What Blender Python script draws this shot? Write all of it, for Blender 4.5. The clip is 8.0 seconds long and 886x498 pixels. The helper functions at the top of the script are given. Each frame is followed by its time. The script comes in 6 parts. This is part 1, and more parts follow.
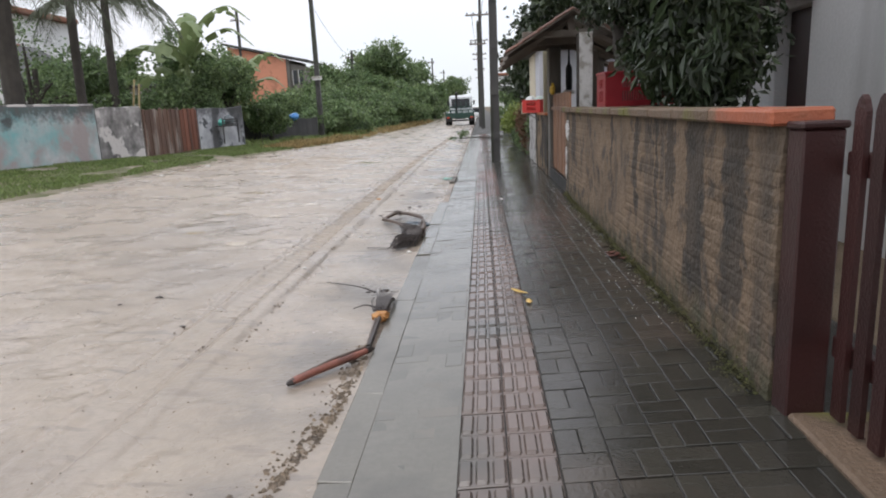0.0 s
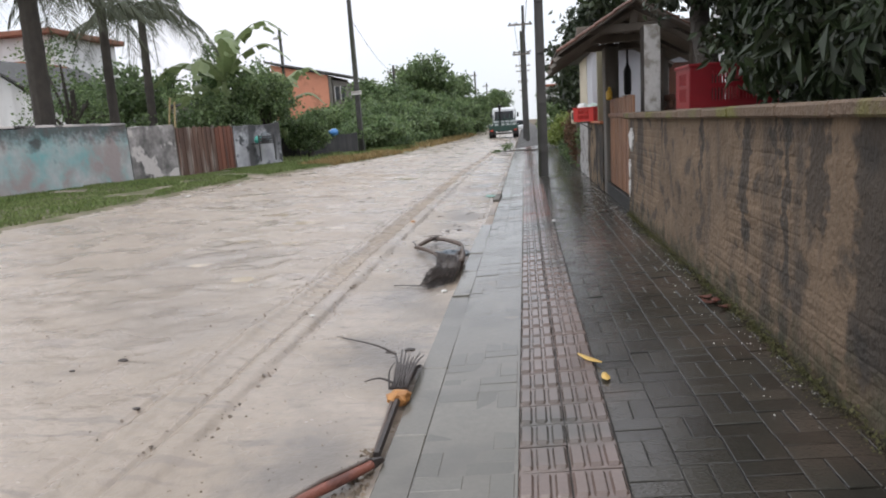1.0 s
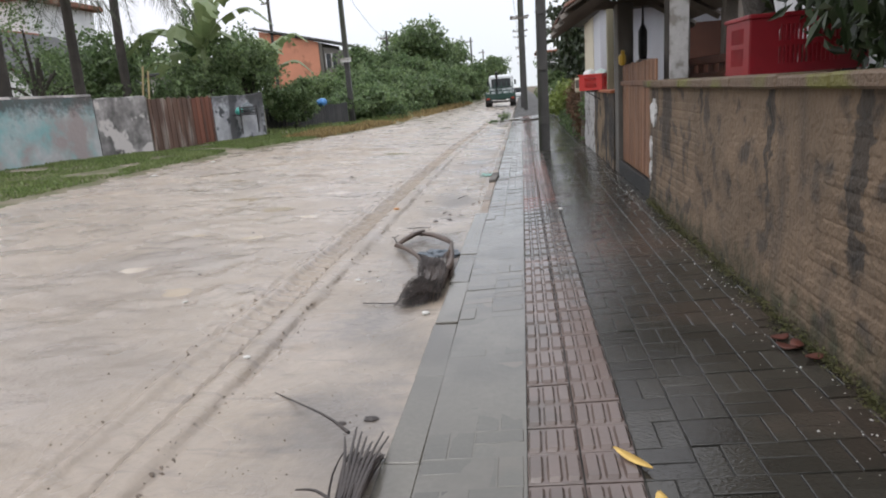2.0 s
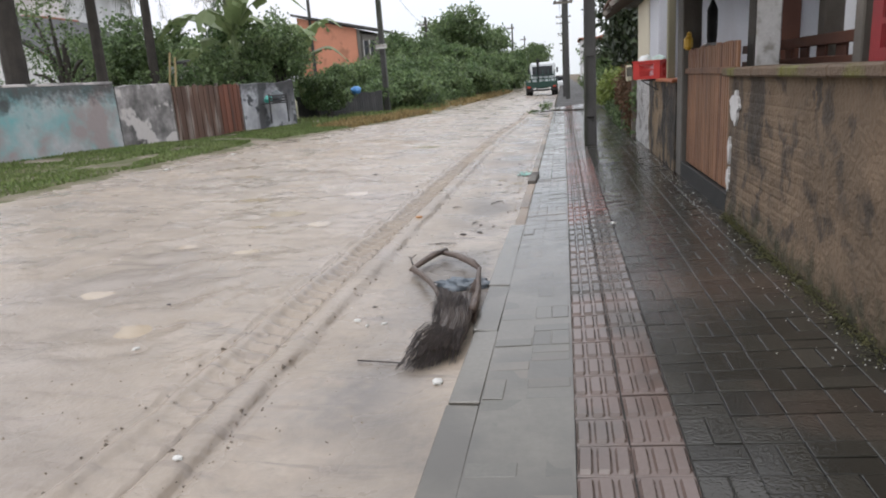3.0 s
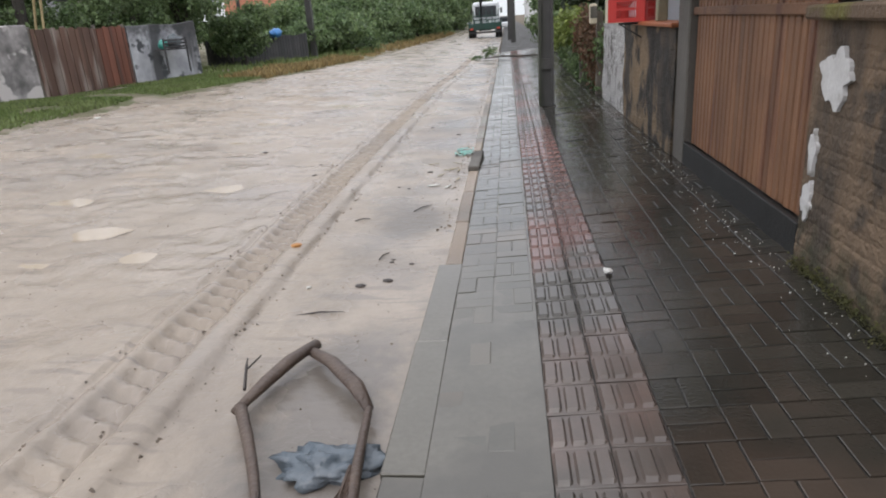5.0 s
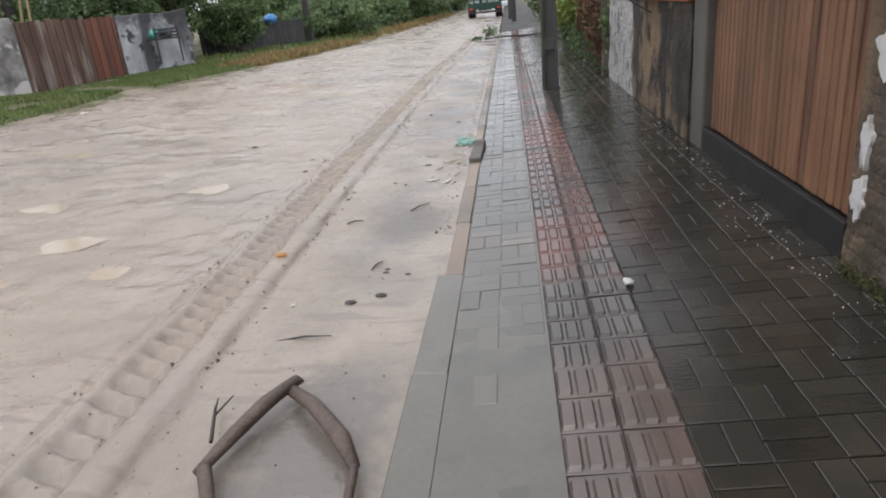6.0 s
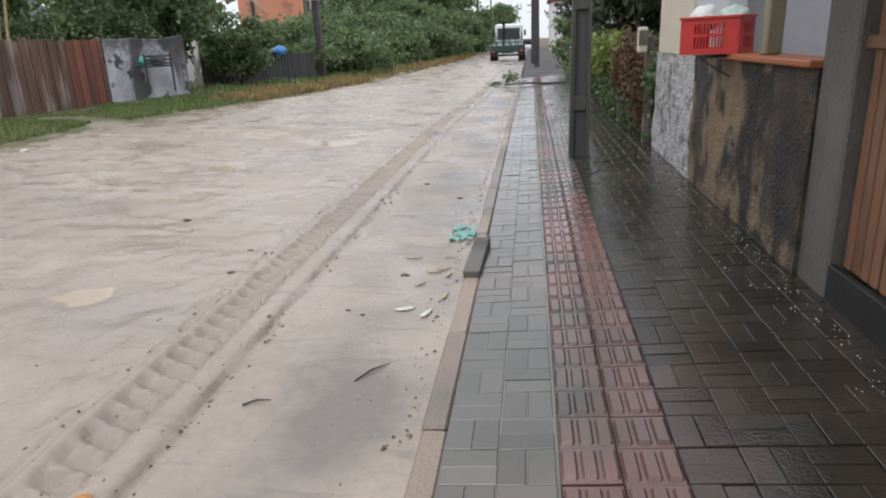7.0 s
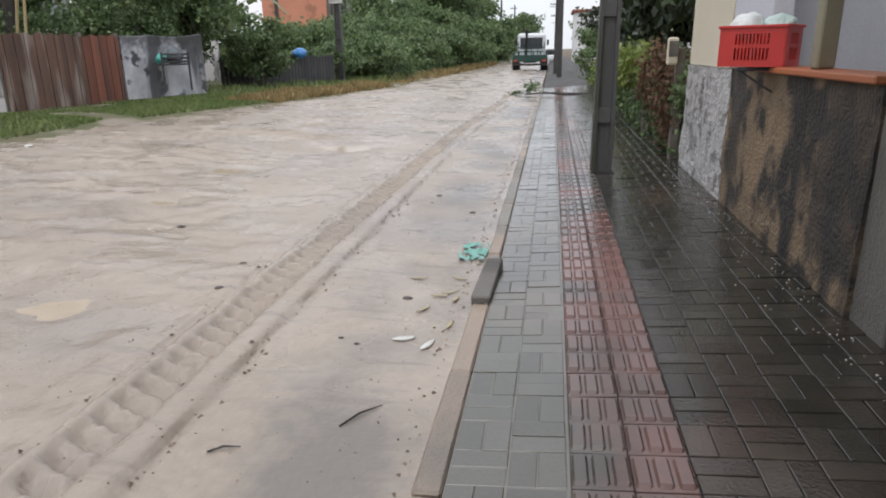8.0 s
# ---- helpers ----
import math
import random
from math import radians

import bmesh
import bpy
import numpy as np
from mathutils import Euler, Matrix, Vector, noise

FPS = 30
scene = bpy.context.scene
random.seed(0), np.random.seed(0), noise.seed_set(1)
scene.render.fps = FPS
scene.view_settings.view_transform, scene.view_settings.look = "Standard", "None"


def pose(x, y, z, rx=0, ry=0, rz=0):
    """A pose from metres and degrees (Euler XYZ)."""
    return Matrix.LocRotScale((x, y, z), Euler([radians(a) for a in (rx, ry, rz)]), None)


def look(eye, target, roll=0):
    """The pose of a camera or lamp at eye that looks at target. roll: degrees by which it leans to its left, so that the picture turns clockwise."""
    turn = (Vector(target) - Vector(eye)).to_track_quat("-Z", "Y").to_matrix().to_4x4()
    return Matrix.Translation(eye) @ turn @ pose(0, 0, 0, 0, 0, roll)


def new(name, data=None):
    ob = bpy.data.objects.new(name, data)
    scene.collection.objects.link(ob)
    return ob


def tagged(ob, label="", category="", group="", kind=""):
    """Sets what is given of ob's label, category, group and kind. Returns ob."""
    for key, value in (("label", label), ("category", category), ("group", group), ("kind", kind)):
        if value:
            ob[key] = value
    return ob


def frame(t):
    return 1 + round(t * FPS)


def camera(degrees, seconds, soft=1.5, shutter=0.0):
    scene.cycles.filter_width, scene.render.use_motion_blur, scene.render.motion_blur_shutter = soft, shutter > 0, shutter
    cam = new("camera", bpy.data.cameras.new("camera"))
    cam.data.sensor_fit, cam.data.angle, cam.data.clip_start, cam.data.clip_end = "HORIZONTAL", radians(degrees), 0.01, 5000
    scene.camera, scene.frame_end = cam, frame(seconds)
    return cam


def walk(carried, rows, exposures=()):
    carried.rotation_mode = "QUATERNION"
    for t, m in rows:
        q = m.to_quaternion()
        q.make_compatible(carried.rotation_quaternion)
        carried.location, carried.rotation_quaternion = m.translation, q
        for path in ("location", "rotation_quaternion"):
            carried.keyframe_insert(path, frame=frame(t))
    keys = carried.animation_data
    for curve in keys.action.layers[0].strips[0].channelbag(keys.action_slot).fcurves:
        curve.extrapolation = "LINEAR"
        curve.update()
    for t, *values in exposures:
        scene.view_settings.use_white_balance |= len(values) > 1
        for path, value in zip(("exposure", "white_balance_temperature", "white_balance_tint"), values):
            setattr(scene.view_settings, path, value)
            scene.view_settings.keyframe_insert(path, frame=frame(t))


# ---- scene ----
cam = camera(68.2, 8.0, soft=1.9)
PATH = [
    (0, (0.339, -0.805, 1.398), (0.209, 1.146, 0.978), -2.7),
    (0.5, (0.31, -0.222, 1.356), (0.077, 1.724, 0.961), -2.8),
    (1, (0.282, 0.471, 1.341), (0.019, 2.418, 0.969), -3.9),
    (1.5, (0.284, 1.13, 1.306), (0.035, 3.054, 0.819), -1.1),
    (2, (0.24, 1.745, 1.368), (-0.019, 3.673, 0.904), -4.3),
    (2.2, (0.227, 1.969, 1.363), (-0.172, 3.896, 1.008), -1.2),
    (3.3, (0.176, 3.314, 1.376), (-0.186, 5.211, 0.855), -4.6),
    (3.5, (0.166, 3.568, 1.373), (-0.167, 5.478, 0.879), -2.9),
    (4, (0.11, 4.175, 1.399), (-0.111, 6.101, 0.909), -2.5),
    (4.5, (0.128, 4.832, 1.38), (-0.057, 6.747, 0.831), -3.8),
    (4.7, (0.114, 5.083, 1.383), (-0.093, 6.981, 0.788), -3.2),
    (5.45, (0.102, 5.976, 1.373), (-0.133, 7.832, 0.666), -5.8),
    (5.8, (0.102, 5.976, 1.373), (-0.133, 7.832, 0.666), -5.8),
    (6.2, (0.102, 5.976, 1.373), (-0.133, 7.832, 0.666), -5.8),
    (6.3, (0.079, 7.003, 1.356), (-0.097, 8.896, 0.734), -1.3),
    (6.5, (0.074, 7.368, 1.405), (-0.108, 9.237, 0.717), -5.5),
    (7, (0.105, 7.975, 1.391), (-0.161, 9.864, 0.788), -2.6),
    (7.4, (0.097, 8.37, 1.358), (-0.215, 10.258, 0.777), -0.9),
    (8, (0.097, 8.37, 1.358), (-0.215, 10.258, 0.777), -0.9),
]
walk(cam, [(t, look(eye, target, roll)) for t, eye, target, roll in PATH])


# ---- light ----
world = bpy.data.worlds.new("world")
scene.world = world
world.use_nodes = True
wt = world.node_tree
sky = wt.nodes.new("ShaderNodeTexSky")
sky.sky_type, sky.sun_disc = "NISHITA", False
sky.sun_elevation, sky.sun_rotation = radians(55), radians(200)
sky.air_density, sky.dust_density = 1.0, 6.0
cloud_co = wt.nodes.new("ShaderNodeTexCoord")
cloud_sep = wt.nodes.new("ShaderNodeSeparateXYZ")
cloud_ramp = wt.nodes.new("ShaderNodeValToRGB")
cloud_noise = wt.nodes.new("ShaderNodeTexNoise")
cloud_noise.inputs["Scale"].default_value = 3.0
cloud_noise.inputs["Detail"].default_value = 5.0
cloud_mul = wt.nodes.new("ShaderNodeMix")
cloud_mul.data_type, cloud_mul.blend_type = "RGBA", "MULTIPLY"
cloud_mul.inputs["Factor"].default_value = 0.12
cloud_mix = wt.nodes.new("ShaderNodeMix")
cloud_mix.data_type = "RGBA"
cloud_mix.inputs["Factor"].default_value = 0.93
cloud_ramp.color_ramp.elements[0].position, cloud_ramp.color_ramp.elements[0].color = 0.0, (7.6, 7.85, 8.4, 1)
cloud_ramp.color_ramp.elements[1].position, cloud_ramp.color_ramp.elements[1].color = 0.75, (13.9, 14.2, 15.4, 1)
wt.links.new(cloud_co.outputs["Generated"], cloud_sep.inputs[0])
wt.links.new(cloud_co.outputs["Generated"], cloud_noise.inputs["Vector"])
wt.links.new(cloud_sep.outputs["Z"], cloud_ramp.inputs["Fac"])
wt.links.new(cloud_ramp.outputs["Color"], cloud_mul.inputs["A"])
wt.links.new(cloud_noise.outputs["Color"], cloud_mul.inputs["B"])
wt.links.new(sky.outputs["Color"], cloud_mix.inputs["A"])
wt.links.new(cloud_mul.outputs["Result"], cloud_mix.inputs["B"])
wt.links.new(cloud_mix.outputs["Result"], wt.nodes["Background"].inputs["Color"])
wt.nodes["Background"].inputs["Strength"].default_value = 0.130
sun = new("sun", bpy.data.lights.new("sun", "SUN"))
sun.data.energy, sun.data.angle, sun.data.color = 0.7, radians(25), (1.0, 0.97, 0.95)
sun.matrix_world = look((-6, -10, 20), (0, 0, 0))
scene.view_settings.exposure = 0.0


# ---- materials ----
def mat(name, a, b, rough=0.8, scale=6.0, fine=60.0, bump=0.3, dist=0.01, stain=None, stain_scale=1.5, stain_amt=0.5,
        streak=False, runs=(), grime=None, blotch=None, wash=None, island=0.0, per_object=0.0, metal=0.0, wet=0.0, spec=0.5, trans=0.0):
    m = bpy.data.materials.new(name)
    m.use_nodes = True
    nt = m.node_tree
    N, L = nt.nodes, nt.links
    p = N["Principled BSDF"]
    co = N.new("ShaderNodeTexCoord")
    geo = N.new("ShaderNodeNewGeometry")
    vec = geo.outputs["Position"]

    def noise_of(sc, detail=4.0, vector=vec):
        n = N.new("ShaderNodeTexNoise")
        n.inputs["Scale"].default_value, n.inputs["Detail"].default_value = sc, detail
        L.new(vector, n.inputs["Vector"])
        return n.outputs["Fac"]

    def ramp(sock, lo, hi):
        r = N.new("ShaderNodeMapRange")
        r.inputs["From Min"].default_value, r.inputs["From Max"].default_value = lo, hi
        L.new(sock, r.inputs["Value"])
        return r.outputs["Result"]

    def mix(fac, ca, cb, kind="MIX"):
        x = N.new("ShaderNodeMix")
        x.data_type, x.blend_type = "RGBA", kind
        for sock, val in ((x.inputs["Factor"], fac), (x.inputs["A"], ca), (x.inputs["B"], cb)):
            if isinstance(val, (tuple, list)):
                sock.default_value = (*val, 1)
            elif isinstance(val, (int, float)):
                sock.default_value = val
            else:
                L.new(val, sock)
        return x.outputs["Result"]

    big = ramp(noise_of(scale), 0.35, 0.65)
    small = ramp(noise_of(fine, 3.0), 0.3, 0.7)
    col = mix(big, a, b)
    dark = tuple(c * 0.72 for c in a)
    half = N.new("ShaderNodeMath")
    half.operation = "MULTIPLY"
    half.inputs[1].default_value = 0.45
    L.new(small, half.inputs[0])
    col = mix(half.outputs[0], col, dark)
    if stain:
        sv = vec
        if streak:
            mp = N.new("ShaderNodeMapping")
            mp.inputs["Scale"].default_value = (1.0, 1.0, 0.16)
            L.new(vec, mp.inputs["Vector"])
            sv = mp.outputs["Vector"]
        st = ramp(noise_of(stain_scale, 6.0, sv), 0.62 - 0.25 * stain_amt, 0.72 - 0.2 * stain_amt)
        col = mix(st, col, stain)
    if blotch:
        bv = vec
        if wash:
            mp2 = N.new("ShaderNodeMapping")
            mp2.inputs["Scale"].default_value = (.45, 2.6, 1.0)
            L.new(vec, mp2.inputs["Vector"])
            bv = mp2.outputs["Vector"]
        st2 = ramp(noise_of(blotch[1], 9.0, bv), blotch[2] - .05, blotch[3] - .05)
        col = mix(st2, col, blotch[0])
    if runs or grime or wash:
        sep = N.new("ShaderNodeSeparateXYZ")
        L.new(vec, sep.inputs[0])

        def calc(op, p0, p1=None, p2=None):
            k = N.new("ShaderNodeMath")
            k.operation = op
            for sock, val in zip(k.inputs, (p0, p1, p2)):
                if val is None:
                    continue
                if isinstance(val, (int, float)):
                    sock.default_value = val
                else:
                    L.new(val, sock)
            return k.outputs[0]

        ragged = calc("MULTIPLY", calc("SUBTRACT", noise_of(9.0, 10.0), .5), .30)
        for yc, half_w, low in runs:
            off = calc("ABSOLUTE", calc("SUBTRACT", calc("ADD", sep.outputs["Y"], ragged), yc))
            a_ = ramp(off, half_w * 1.1, half_w * .8)
            b_ = ramp(calc("ADD", sep.outputs["Z"], calc("MULTIPLY", ragged, 2.0)), low, low + .18)
            col = mix(calc("MULTIPLY", calc("MULTIPLY", a_, b_), .8), col, (.030, .026, .022))
        if wash:
            wx, ww, wcol = wash
            off = calc("ABSOLUTE", calc("SUBTRACT", calc("ADD", sep.outputs["X"], calc("MULTIPLY", ragged, 2.0)), wx))
            wmask = calc("MULTIPLY", ramp(off, ww, ww * .3), ramp(noise_of(.9, 5.0), .37, .56))
            col = mix(calc("MULTIPLY", wmask, .85), col, wcol)
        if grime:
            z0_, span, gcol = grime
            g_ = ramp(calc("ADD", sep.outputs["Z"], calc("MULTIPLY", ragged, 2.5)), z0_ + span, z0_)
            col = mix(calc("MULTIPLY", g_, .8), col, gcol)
    if island or per_object:
        if island:
            rnd = geo.outputs["Random Per Island"]
        else:
            rnd = N.new("ShaderNodeObjectInfo").outputs["Random"]
        hsv = N.new("ShaderNodeHueSaturation")
        amt = island or per_object
        r = N.new("ShaderNodeMapRange")
        r.inputs["To Min"].default_value, r.inputs["To Max"].default_value = 1 - amt, 1 + amt
        L.new(rnd, r.inputs["Value"])
        L.new(r.outputs["Result"], hsv.inputs["Value"])
        L.new(col, hsv.inputs["Color"])
        col = hsv.outputs["Color"]
    L.new(col, p.inputs["Base Color"])
    p.inputs["Metallic"].default_value = metal
    p.inputs["Specular IOR Level"].default_value = spec
    if wet:
        w = ramp(noise_of(1.3, 5.0), 0.35, 0.62)
        r = N.new("ShaderNodeMapRange")
        r.inputs["To Min"].default_value, r.inputs["To Max"].default_value = max(0.06, rough - wet), rough
        L.new(w, r.inputs["Value"])
        L.new(r.outputs["Result"], p.inputs["Roughness"])
    else:
        p.inputs["Roughness"].default_value = rough
    if bump:
        bp = N.new("ShaderNodeBump")
        bp.inputs["Strength"].default_value, bp.inputs["Distance"].default_value = bump, dist
        sm = N.new("ShaderNodeMath")
        sm.operation = "ADD"
        L.new(small, sm.inputs[0])
        L.new(big, sm.inputs[1])
        L.new(sm.outputs[0], bp.inputs["Height"])
        L.new(bp.outputs["Normal"], p.inputs["Normal"])
    if trans:
        t = N.new("ShaderNodeBsdfTranslucent")
        L.new(col, t.inputs["Color"])
        ms = N.new("ShaderNodeMixShader")
        ms.inputs[0].default_value = trans
        L.new(p.outputs[0], ms.inputs[1])
        L.new(t.outputs[0], ms.inputs[2])
        L.new(ms.outputs[0], N["Material Output"].inputs["Surface"])
    return m


SAND = mat("wet_sand", (.350, .290, .230), (.295, .242, .191), .40, 0.9, 22, .35, .008, (.262, .220, .182), .5, .5, wet=.25, blotch=((.245, .203, .166), 4.0, .635, .70), wash=(-.66, .46, (.15, .133, .118)))
PUDDLE = mat("muddy_water", (.47, .385, .285), (.43, .35, .262), .12, 2, 8, .05, .002)
EARTH = mat("dark_earth", (.10, .08, .05), (.16, .12, .08), .9, 2, 40, .6, .02)
GRASS = mat("grass_blades", (.13, .19, .05), (.19, .23, .085), .6, .8, 20, 0, island=.35, trans=.2)
DRYGRASS = mat("dry_grass_blades", (.27, .19, .08), (.33, .25, .11), .7, .8, 20, 0, island=.4, trans=.2)
SILTED = mat("silted_wet_paver", (.122, .115, .098), (.095, .091, .078), .2, 1.0, 60, .15, .002, (.135, .118, .097), .8, .45, island=.14, wet=.12)
TACTILE_OLD = mat("grimy_tactile_tile", (.155, .112, .096), (.112, .087, .075), .22, .8, 70, .2, .002, (.075, .068, .06), .9, .55, island=.08, wet=.16)
SILT = mat("wet_silt", (.145, .135, .114), (.118, .110, .094), .2, 1.6, 30, .25, .004, (.098, .092, .08), 1.3, .5, wet=.12)
PAVER = mat("wet_grey_paver", (.040, .037, .030), (.028, .027, .022), .22, 1.1, 70, .25, .003, (.058, .044, .034), .8, .45, per_object=.25, wet=.16)
PAVER_REST = mat("wet_grey_paver_field", (.040, .037, .030), (.028, .027, .022), .22, 1.1, 70, .25, .003, (.058, .044, .034), .8, .45, island=.25, wet=.16)
JOINT = mat("wet_sandy_joint", (.018, .016, .013), (.030, .027, .022), .7, 4, 80, .5, .01, wet=.2)
TACTILE = mat("faded_red_tactile_tile", (.18, .088, .073), (.115, .068, .058), .22, .7, 70, .2, .002, (.075, .066, .058), .9, .5, per_object=.18, wet=.16)
TACTILE_REST = mat("faded_red_tactile_field", (.18, .088, .073), (.115, .068, .058), .22, .7, 70, .2, .002, (.075, .066, .058), .9, .65, island=.08, wet=.16)
KERB = mat("worn_kerb_concrete", (.15, .135, .112), (.19, .165, .133), .5, 2, 60, .5, .006, (.28, .215, .16), 1.2, .5, per_object=.12, wet=.2)
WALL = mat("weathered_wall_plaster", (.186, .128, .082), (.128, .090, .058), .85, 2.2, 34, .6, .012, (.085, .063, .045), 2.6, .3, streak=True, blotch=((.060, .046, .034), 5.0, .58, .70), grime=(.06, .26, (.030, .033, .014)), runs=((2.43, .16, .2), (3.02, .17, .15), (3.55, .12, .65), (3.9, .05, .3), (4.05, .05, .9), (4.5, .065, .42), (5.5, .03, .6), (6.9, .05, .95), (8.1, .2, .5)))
COPING = mat("mossy_coping", (.15, .10, .065), (.10, .072, .048), .7, 3, 50, .6, .01, (.13, .12, .03), 3, .4)
COPING_RED = mat("red_painted_coping", (.36, .10, .045), (.27, .09, .05), .6, 4, 50, .4, .006, (.16, .1, .06), 4, .4)
MOSS = mat("wet_moss", (.07, .075, .02), (.11, .10, .035), .9, 8, 90, 1.0, .01)
WHITE_PAINT = mat("old_white_paint", (.62, .61, .60), (.50, .49, .48), .8, 8, 50, .5, .005, (.3, .28, .25), 8, .35)
CREAM = mat("cream_house_paint", (.66, .60, .46), (.60, .54, .42), .75, 1.5, 60, .2, .003, (.45, .42, .36), 1.4, .25, streak=True)
# Grey paint of the porch back wall; also face shading on the front wall.
LILAC = mat("pale_grey_paint_and_face_shade", (.55, .56, .60), (.50, .51, .55), .75, 1.5, 60, .2, .003, (.42, .42, .44), 1.4, .3, streak=True)
OLIVE = mat("olive_pillar_paint", (.27, .25, .17), (.22, .20, .14), .75, 2, 60, .3, .004)
PLINTH = mat("rough_white_plinth", (.50, .49, .48), (.40, .39, .38), .9, 10, 30, 1.0, .02, (.2, .19, .18), 6, .4)
STAINED = mat("black_stained_plaster", (.235, .165, .098), (.15, .108, .068), .8, 2, 40, .8, .014, (.022, .019, .017), 2.2, .45, streak=True, blotch=((.026, .022, .018), 3.4, .54, .64), runs=((11.95, .30, .1), (13.95, .18, .3)))
SILL = mat("orange_tile_sill", (.42, .13, .05), (.36, .12, .05), .5, 4, 60, .3, .003)
CONCRETE = mat("old_concrete", (.22, .205, .185), (.17, .155, .14), .85, 3, 50, .6, .008, (.10, .095, .08), 2, .4, streak=True)
DAMP_CONCRETE = mat("damp_dark_concrete", (.15, .138, .122), (.115, .105, .092), .7, 3, 50, .6, .008, (.07, .065, .055), 2, .5, streak=True)
POLE = mat("wet_pole_concrete", (.072, .070, .067), (.052, .050, .049), .6, 2, 60, .5, .006, (.036, .042, .024), 1.6, .45, streak=True)
SLAT = mat("varnished_slat", (.25, .125, .066), (.18, .088, .048), .55, 3, 90, .4, .004, (.12, .05, .03), 5, .3, streak=True, per_object=.22)
DARKWOOD = mat("dark_red_stained_wood", (.038, .011, .010), (.027, .009, .008), .45, 4, 80, .4, .004, per_object=.2)
BROWNWOOD = mat("brown_painted_wood", (.115, .042, .024), (.085, .032, .02), .6, 3, 70, .3, .003)
BLACK = mat("black_rubber", (.012, .012, .012), (.02, .02, .02), .6, 5, 60, .3, .004)
ROOFTILE = mat("weathered_roof_tile", (.17, .075, .05), (.11, .06, .045), .8, 3, 60, .5, .008, (.05, .045, .04), 2, .5)
TIMBER = mat("grey_timber", (.19, .165, .14), (.14, .12, .10), .8, 4, 60, .4, .004)
CRATE_RED = mat("red_crate_plastic", (.52, .028, .022), (.45, .025, .02), .4, 5, 80, .1, .002)
CRATE_DARK = mat("wet_dark_red_crate", (.25, .012, .02), (.19, .01, .016), .4, 5, 80, .1, .002)
BAG = mat("pale_plastic_bag", (.70, .72, .70), (.60, .64, .62), .35, 6, 40, .4, .01)
BAG_PALE = mat("pale_green_plastic_bag", (.50, .62, .58), (.42, .55, .50), .35, 6, 40, .4, .01)
BAG_TEAL = mat("teal_plastic_bag", (.06, .40, .33), (.08, .32, .27), .35, 6, 40, .4, .01)
BAG_GREY = mat("grey_plastic_bag", (.10, .12, .13), (.07, .08, .09), .35, 6, 40, .4, .01)
YELLOW = mat("yellow_plastic", (.62, .38, .03), (.55, .33, .03), .45, 6, 60, .1, .002)
LEAF = mat("dark_green_leaf", (.105, .165, .068), (.175, .235, .10), .45, .9, 20, 0, island=.5, trans=.4)
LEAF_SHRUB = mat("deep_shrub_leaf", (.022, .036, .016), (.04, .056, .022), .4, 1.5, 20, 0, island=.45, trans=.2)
LEAF_LIGHT = mat("light_green_leaf", (.16, .22, .05), (.24, .28, .07), .5, 1.5, 20, 0, island=.35, trans=.3)
LEAF_BROWN = mat("withered_vine_leaf", (.16, .085, .05), (.11, .07, .035), .7, 2, 20, 0, island=.35, trans=.2)
LEAF_BANANA = mat("banana_leaf", (.16, .215, .09), (.23, .28, .13), .45, 2, 30, .2, .01, island=.2, trans=.3)
BARK = mat("tree_bark", (.066, .057, .048), (.045, .039, .034), .9, 4, 40, .8, .02)
PALM_LEAF = mat("grey_green_palm_leaf", (.07, .085, .05), (.10, .11, .07), .6, 2, 30, 0, island=.3, trans=.2)
DEADPALM = mat("wet_dead_palm", (.085, .06, .048), (.12, .085, .065), .5, 8, 60, .5, .006)
DEADPALM_DARK = mat("blackened_palm_fibre", (.035, .028, .026), (.055, .042, .036), .55, 8, 60, .4, .004, island=.3)
STEM_RED = mat("reddish_palm_stem", (.27, .10, .07), (.20, .075, .055), .45, 5, 70, .4, .006, (.12, .05, .04), 6, .4)
LEAF_YELLOW = mat("fallen_yellow_leaf", (.70, .47, .14), (.62, .40, .10), .5, 20, 90, .2, .002)
LEAF_ORANGE = mat("fallen_orange_husk", (.50, .24, .07), (.36, .16, .05), .55, 12, 70, .5, .006)
LEAF_PALE = mat("pale_torn_leaf", (.42, .35, .22), (.34, .28, .17), .6, 20, 90, .2, .002)
LEAF_RED = mat("fallen_red_leaf", (.12, .035, .022), (.085, .03, .02), .55, 20, 70, .3, .003)
SCRAP = mat("white_scrap", (.62, .61, .57), (.50, .49, .46), .6, 20, 60, .2, .002)
GREEN_SCRAP = mat("green_plastic_film", (.09, .36, .28), (.14, .33, .27), .35, 12, 60, .3, .004)
STONE = mat("kerb_rubble", (.22, .17, .12), (.12, .095, .075), .8, 6, 60, .6, .01, island=.35)
TEALWALL = mat("peeling_painted_wall", (.50, .51, .51), (.20, .43, .44), .85, 1.5, 7, .6, .012, (.36, .31, .30), 1.1, .5, blotch=((.10, .12, .12), 1.2, .64, .72), grime=(1.83, -.4, (.05, .048, .046)))
GREYWALL = mat("grimy_plaster_wall", (.13, .125, .12), (.46, .43, .42), .85, 1.9, 9, .6, .012, (.05, .047, .045), 1.3, .6, streak=True, blotch=((.58, .54, .52), 1.5, .56, .60))
WHITEWALL = mat("stained_white_wall", (.55, .56, .58), (.30, .30, .33), .85, 1.9, 9, .5, .01, (.10, .10, .105), 1.3, .55, streak=True, blotch=((.07, .075, .08), 1.7, .60, .64), grime=(1.74, -.4, (.05, .05, .05)))
RUST = mat("rusted_sheet", (.135, .075, .052), (.095, .055, .042), .75, 1.2, 40, .4, .006, (.27, .22, .19), 3, .4, streak=True, per_object=.3)
